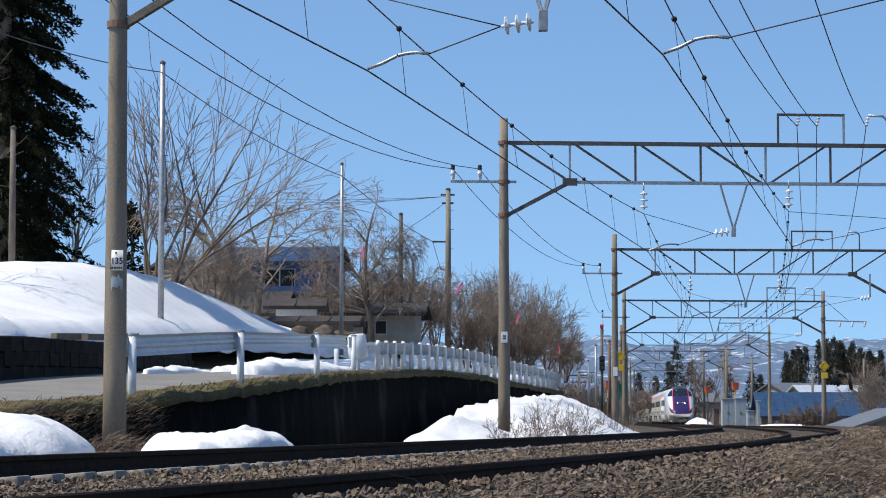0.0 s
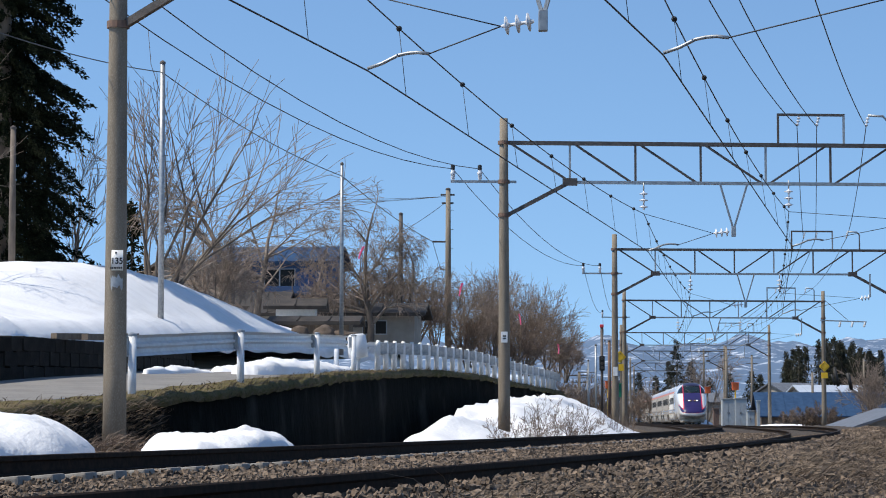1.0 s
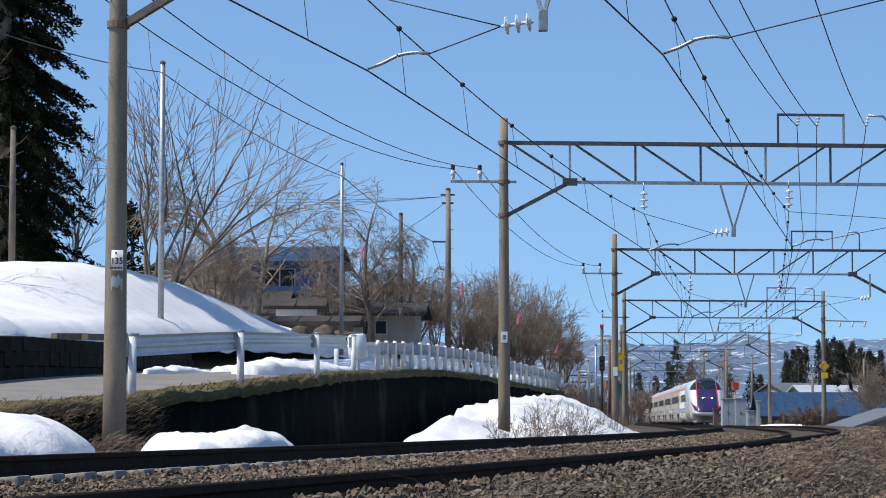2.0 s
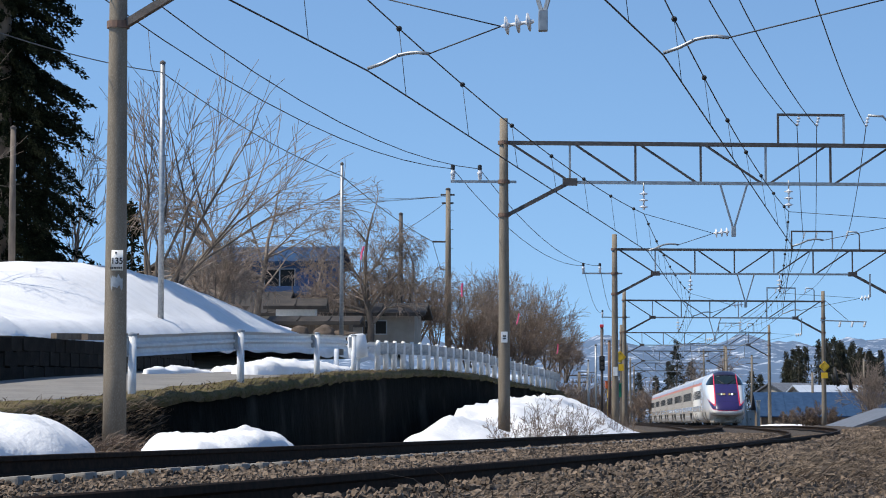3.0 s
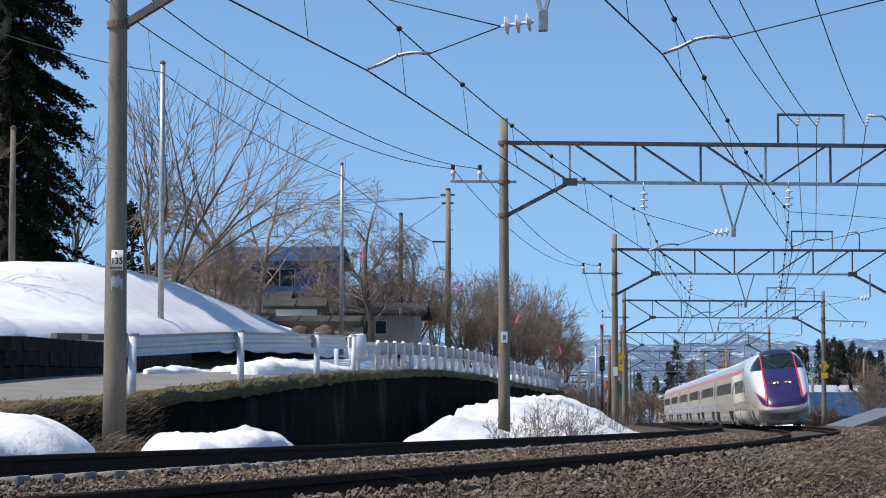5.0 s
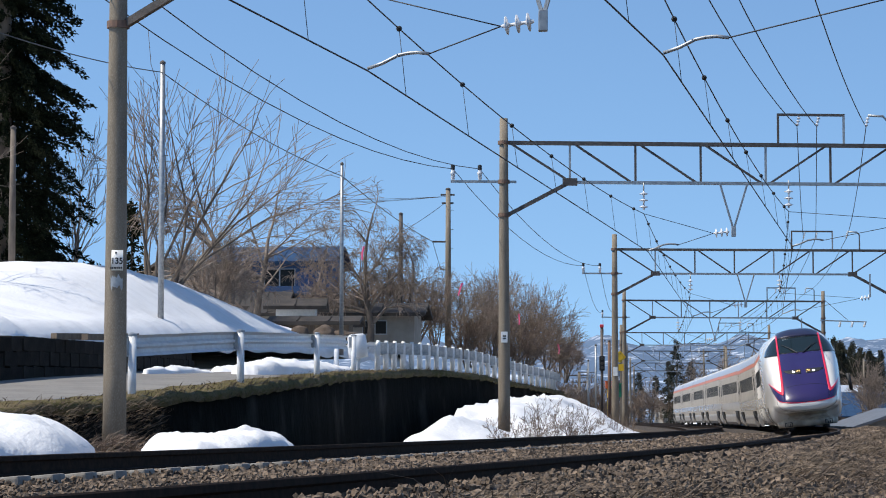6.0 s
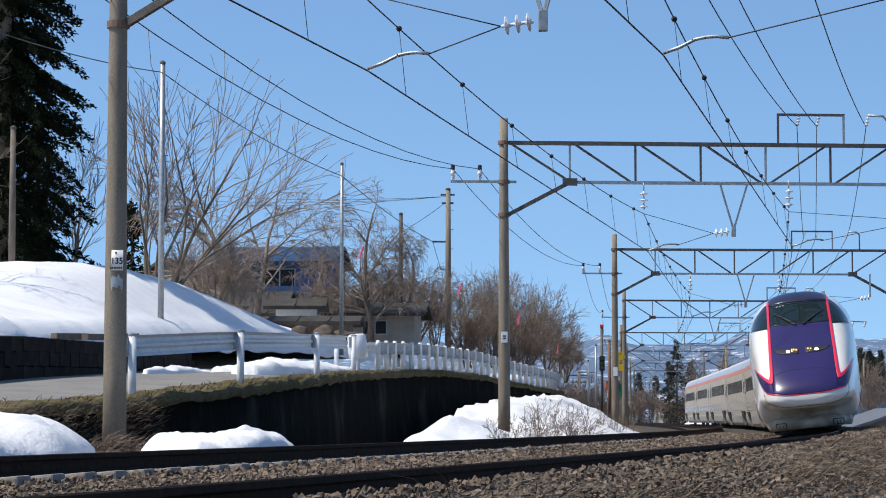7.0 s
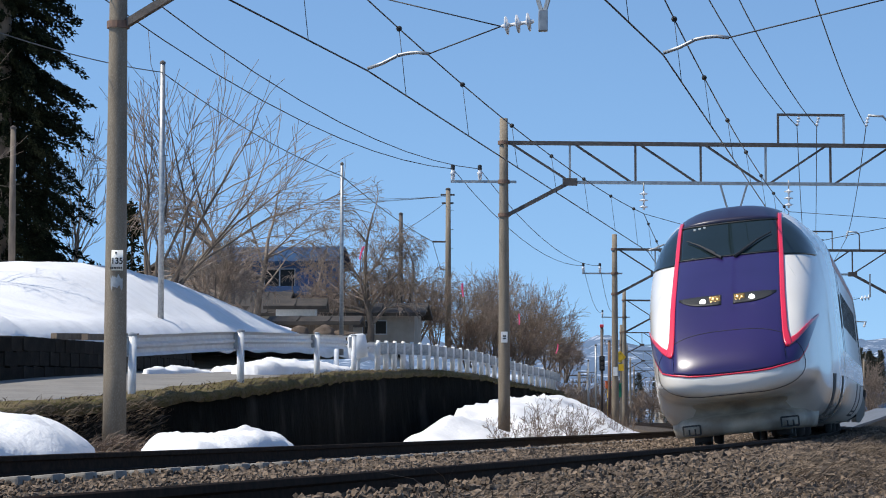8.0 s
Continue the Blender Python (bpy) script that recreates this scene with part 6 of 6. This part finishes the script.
def mountains():
    m = bpy.data.materials.new("haze_tinted_snowy_mountain")
    m.use_nodes = True
    t = m.node_tree
    n, link = t.nodes, t.links.new
    b = n["Principled BSDF"]
    b.inputs["Roughness"].default_value = 1.0
    co = n.new("ShaderNodeTexCoord")
    no = n.new("ShaderNodeTexNoise")
    no.inputs["Scale"].default_value = 0.045
    no.inputs["Detail"].default_value = 7
    no.inputs["Roughness"].default_value = 0.68
    link(co.outputs["Object"], no.inputs["Vector"])
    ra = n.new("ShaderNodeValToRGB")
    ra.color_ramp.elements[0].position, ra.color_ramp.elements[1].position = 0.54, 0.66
    # distance haze is put into both colours: blue slopes, bluish snow patches
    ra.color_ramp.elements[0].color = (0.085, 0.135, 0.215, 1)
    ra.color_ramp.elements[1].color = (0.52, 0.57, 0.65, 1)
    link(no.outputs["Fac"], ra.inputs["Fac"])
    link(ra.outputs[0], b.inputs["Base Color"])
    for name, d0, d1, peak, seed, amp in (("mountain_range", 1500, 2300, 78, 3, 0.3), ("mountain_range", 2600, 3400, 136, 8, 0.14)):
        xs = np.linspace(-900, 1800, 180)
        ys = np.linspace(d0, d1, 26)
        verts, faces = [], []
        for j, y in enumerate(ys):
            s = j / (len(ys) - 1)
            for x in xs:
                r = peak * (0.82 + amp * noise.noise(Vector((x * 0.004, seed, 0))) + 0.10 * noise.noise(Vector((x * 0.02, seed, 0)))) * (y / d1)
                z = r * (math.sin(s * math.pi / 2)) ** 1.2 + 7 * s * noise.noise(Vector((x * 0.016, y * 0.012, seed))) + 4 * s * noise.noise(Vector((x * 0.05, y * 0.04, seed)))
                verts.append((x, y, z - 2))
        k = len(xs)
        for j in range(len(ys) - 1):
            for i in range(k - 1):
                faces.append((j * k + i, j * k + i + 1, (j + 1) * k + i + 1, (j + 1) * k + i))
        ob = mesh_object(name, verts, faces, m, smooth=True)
        tagged(ob, "mountains coloured blue for haze, with patches of snow", "mountain", kind="structure")


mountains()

# ------------------------------------------------------------ lineside equipment
def signal_post(name, base, top, label):
    root = empty_at(name, *base)
    tagged(root, label, "signal")
    h = top - base[2]
    tube_part("shaft", [(0, 0, -0.3), (0, 0, h)], 0.07, M["steel"], root, 10)
    box_part("marker", (-0.09, -0.09, h), (0.09, 0.09, h + 0.15), M["redlamp"], root, 0.02)
    z = h - 1.75
    box_part("signal_head", (-0.13, -0.15, z - 0.36), (0.13, 0.05, z + 0.36), M["ink"], root, 0.03)
    for k in (-0.22, 0.0, 0.22):
        bm = bmesh.new()
        lathe(bm, [(0.07, 0), (0.07, 0.14), (0.05, 0.14), (0.05, 0.02)], (0, -0.15, z + k), (0, -1, 0), 10)
        part("lamp_hood", bm, M["steel"], root)


signal_post("colour_signal", (7.76, 118.00, -0.14), (7.79, 118.00, 4.87)[2], "slim signal post with black three-lamp head")
field_pole("steel_pole", (7.90, 125.00, -0.26), (7.95, 125.00, 4.20)[2], 0.06, 0.05, M["galv"], "slim steel pole beside the signal")
field_pole("steel_pole", (7.82, 130.00, -0.37), (7.84, 130.00, 3.51)[2], 0.06, 0.05, M["galv"], "slim steel pole beside the signal")
field_pole("rusty_pole", (8.81, 128.00, -0.18), (8.86, 128.00, 4.51)[2], 0.09, 0.08, M["rust"], "rust-brown steel pole near the portal")


def diamond_sign(name, p, size, label):
    root = empty_at(name, p[0], p[1], p[2])
    tagged(root, label, "sign")
    m = Matrix.Rotation(radians(45), 4, "Y")
    bm = bmesh.new()
    add_box(bm, (-size / 2, -0.02, -size / 2), (size / 2, 0.02, size / 2), m, 0.008)
    part("diamond_board", bm, M["yellow"], root)
    bm = bmesh.new()
    k = size / 2 - 0.07
    for a, b in (((-k, -k), (k, -k)), ((k, -k), (k, k)), ((k, k), (-k, k)), ((-k, k), (-k, -k))):
        add_bar(bm, m @ Vector((a[0], -0.025, a[1])), m @ Vector((b[0], -0.025, b[1])), 0.02, 0.01)
    part("board_outline", bm, M["ink"], root)
    box_part("square_board", (-size * 0.42, -0.02, -size * 1.55), (size * 0.42, 0.02, -size * 0.8), M["yellow"], root, 0.008)
    bar_part("stay", (0, 0.05, -p[2] - 0.5 if p[1] < 140 else -size * 1.6), (0, 0.05, size * 0.6), 0.05, 0.05, M["steel"], root)


p = RIGHT_POST[3]
diamond_sign("warning_sign", (p.x, p.y - 0.3, (24.42, 155.00, 3.83)[2]), 0.5, "yellow diamond board above a yellow square on the post")
diamond_sign("warning_sign", (9.88, 135.00, 3.88), 0.5, "yellow diamond board above a yellow square beside the post")


def box_on_post(name, px_base, top_z, w, h, mat, post, label):
    root = empty_at(name, *px_base)
    tagged(root, label, "equipment")
    H = top_z - px_base[2]
    tube_part("post", [(0, 0, -0.2), (0, 0, H)], 0.06, M[post], root, 10)
    box_part("box", (-w / 2, -0.2, H - h), (w / 2, 0.2, H), M[mat], root, 0.03)
    box_part("box_hood", (-w / 2 - 0.03, -0.3, H), (w / 2 + 0.03, 0.22, H + 0.04), M[mat], root, 0.01)
    for z in (0.35, 0.6):
        box_part("clamp", (-0.09, -0.09, H * z), (0.09, 0.09, H * z + 0.08), M["steel"], root)


box_on_post("crossing_box", (9.57, 140.00, -0.00), (9.58, 140.00, 2.58)[2], 0.34, 0.4, "orangebox", "yellow", "orange box on a yellow post")
box_on_post("crossing_box", (24.17, 200.00, -0.00), (24.20, 200.00, 3.44)[2], 0.55, 0.6, "orangebox", "yellow", "orange box on a yellow post")
box_on_post("crossing_box", (22.43, 205.00, -0.01), (22.46, 205.00, 3.14)[2], 0.45, 0.5, "orangebox", "steel", "orange box on a dark post")
box_on_post("kilometre_sign", (9.55, 132.00, 0.02), (9.56, 132.00, 2.32)[2], 0.36, 0.72, "green", "steel", "green board with pale marks on a post")
for k, (brg, top, d, w, dep) in enumerate([(1287, 705, 185, 0.95, 0.9), (1309, 704, 190, 0.9, 0.9), (1327, 726, 180, 0.55, 0.6), (1341, 708, 178, 0.22, 0.3), (1266, 722, 195, 0.45, 0.5)]):
    x = across(brg, d)
    h = (level(top, d) - 0.33) + 0.53
    root = empty_at("relay_cabinet", x, d, -0.3)
    tagged(root, "weathered orange machine beside the track" if k == 4 else "grey metal relay cabinet beside the track", "cabinet")
    mt = M["rust"] if k == 4 else M["boxgrey"]
    box_part("body", (-w / 2, -dep / 2, 0.1), (w / 2, dep / 2, h), mt, root, 0.02)
    box_part("plinth", (-w / 2 - 0.05, -dep / 2 - 0.05, -0.1), (w / 2 + 0.05, dep / 2 + 0.05, 0.12), M["sleeper"], root)
    box_part("roof", (-w / 2 - 0.05, -dep / 2 - 0.07, h), (w / 2 + 0.05, dep / 2 + 0.05, h + 0.06), mt, root, 0.01)
    if w > 0.5:
        for s in (-1, 1):
            box_part("door", (s * w / 4 - w / 4 + 0.03, -dep / 2 - 0.02, 0.25), (s * w / 4 + w / 4 - 0.03, -dep / 2, h - 0.1), mt, root, 0.008)
            box_part("handle", (s * 0.06 - 0.015, -dep / 2 - 0.05, h * 0.5), (s * 0.06 + 0.015, -dep / 2 - 0.02, h * 0.5 + 0.15), M["steel"], root)

# balance weights by the right-hand post
def weights():
    p = RIGHT_POST[3]
    for dx, top, bot, r in ((0.55, 662, 682, 0.07), (0.75, 650, 684, 0.1), (1.6, 660, 690, 0.12)):
        z0, z1 = level(top, 155), level(bot, 155)
        root = empty_at("balance_weight", p.x + dx, p.y - 0.4, z1)
        tagged(root, "dark stack of hanging tension weights by the post", "weight")
        tube_part("weight", [(0.12, 0, 0), (-0.12, 0, z0 - z1)], r, M["ink"], root, 10)
        tube_part("hanger_rope", [(-0.12, 0, z0 - z1), (-dx, 0.3, z0 - z1 + 2.2)], 0.015, M["wire"], root, 5)


weights()
# side bracket with three strain insulators
p = RIGHT_POST[3]
br = empty_at("feeder_bracket", p.x, p.y - 0.1, (24.57, 156.00, 6.81)[2])
tagged(br, "grey side bracket with white insulators on the post", "bracket")
bar_part("arm", (-0.2, 0, 0), (2.8, 0, -0.1), 0.07, 0.08, M["galv"], br)
bar_part("stay", (0.1, 0, 1.3), (1.6, 0, 0), 0.03, 0.03, M["steel"], br)
for x in (1.1, 1.9, 2.7):
    insulator_part("strain_insulator", (x, 0, -0.1), (x - 0.15, -0.4, -0.45), 3, 0.08, br)

# yellow hose lying by the rail
hose = tube_part("yellow_hose", [on_track(56 + k * 0.8, -0.25 + 0.12 * math.sin(k), -0.13) for k in range(10)], 0.035, M["yellow"], None, 8)
tagged(hose, "bright yellow cable lying between the rails", "cable")
# far utility poles
for brg, top, d in [(1528, 636, 260), (1437, 660, 240), (1330, 630, 250), (1285, 615, 240), (1245, 620, 300), (1040, 655, 240), (1025, 660, 200)]:
    zt = level(top, d)
    field_pole("utility_pole", (across(brg, d), d, -0.6), zt, 0.15, 0.11, M["concrete"], "grey utility pole beyond the tracks", [(zt - 0.25, -0.9, 0.9), (zt - 0.8, -0.6, 0.6)])

# ------------------------------------------------------------ snow-pole ribbons
RIBBONS = []


def snow_pole(brg, mk, d, base_py, size, seed):
    z = level(mk, d)
    zb = level(base_py, d)
    x = across(brg, d)
    root = empty_at("snow_pole", x, d, zb)
    tagged(root, "thin bamboo snow pole beside the lane", "pole", "snow poles with ribbons")
    tube_part("cane", [(0, 0, -0.3), (0.05, 0, (z - zb) * 0.6), (0, 0, z - zb)], [0.012, 0.01, 0.007], M["straw"], root, 5)
    bm = bmesh.new()
    n = 6
    rows = []
    for k in range(n + 1):
        s = k / n
        wd = size * 0.16 * (1 - 0.3 * s)
        rows.append([bm.verts.new((-size * 0.06 * math.sin(s * 3 + seed) + q * wd, 0.02 * math.sin(5 * s) + t, -size * s)) for q in (-0.5, 0.5) for t in (-0.004, 0.004)])
    for a, b in zip(rows, rows[1:]):
        for i, j in ((0, 2), (3, 1), (2, 3), (1, 0)):
            bm.faces.new((a[i], a[j], b[j], b[i]))
    ob = part("ribbon", bm, M["pink"], root, "bright pink ribbon", True)
    RIBBONS.append((ob, z - zb, seed))


snow_pole(644, 436, 72, 600, 0.42, 0)
snow_pole(820, 502, 86, 620, 0.48, 1)
snow_pole(920, 556, 98, 650, 0.45, 2)
snow_pole(988, 610, 112, 690, 0.45, 3)


def ribbon_motions():
    for ob, h, seed in RIBBONS:
        rows = []
        for i in range(17):
            t = i * 0.5
            a = 6 + 14 * math.sin(1.1 * t + seed * 1.7) + (14 if seed in (1, 2) else 0) + 8 * math.sin(2.7 * t + seed)
            rows.append((t, pose(0, 0, h, 6 * math.sin(1.7 * t + seed), a, 0)))
        walk(ob, rows)


motions()
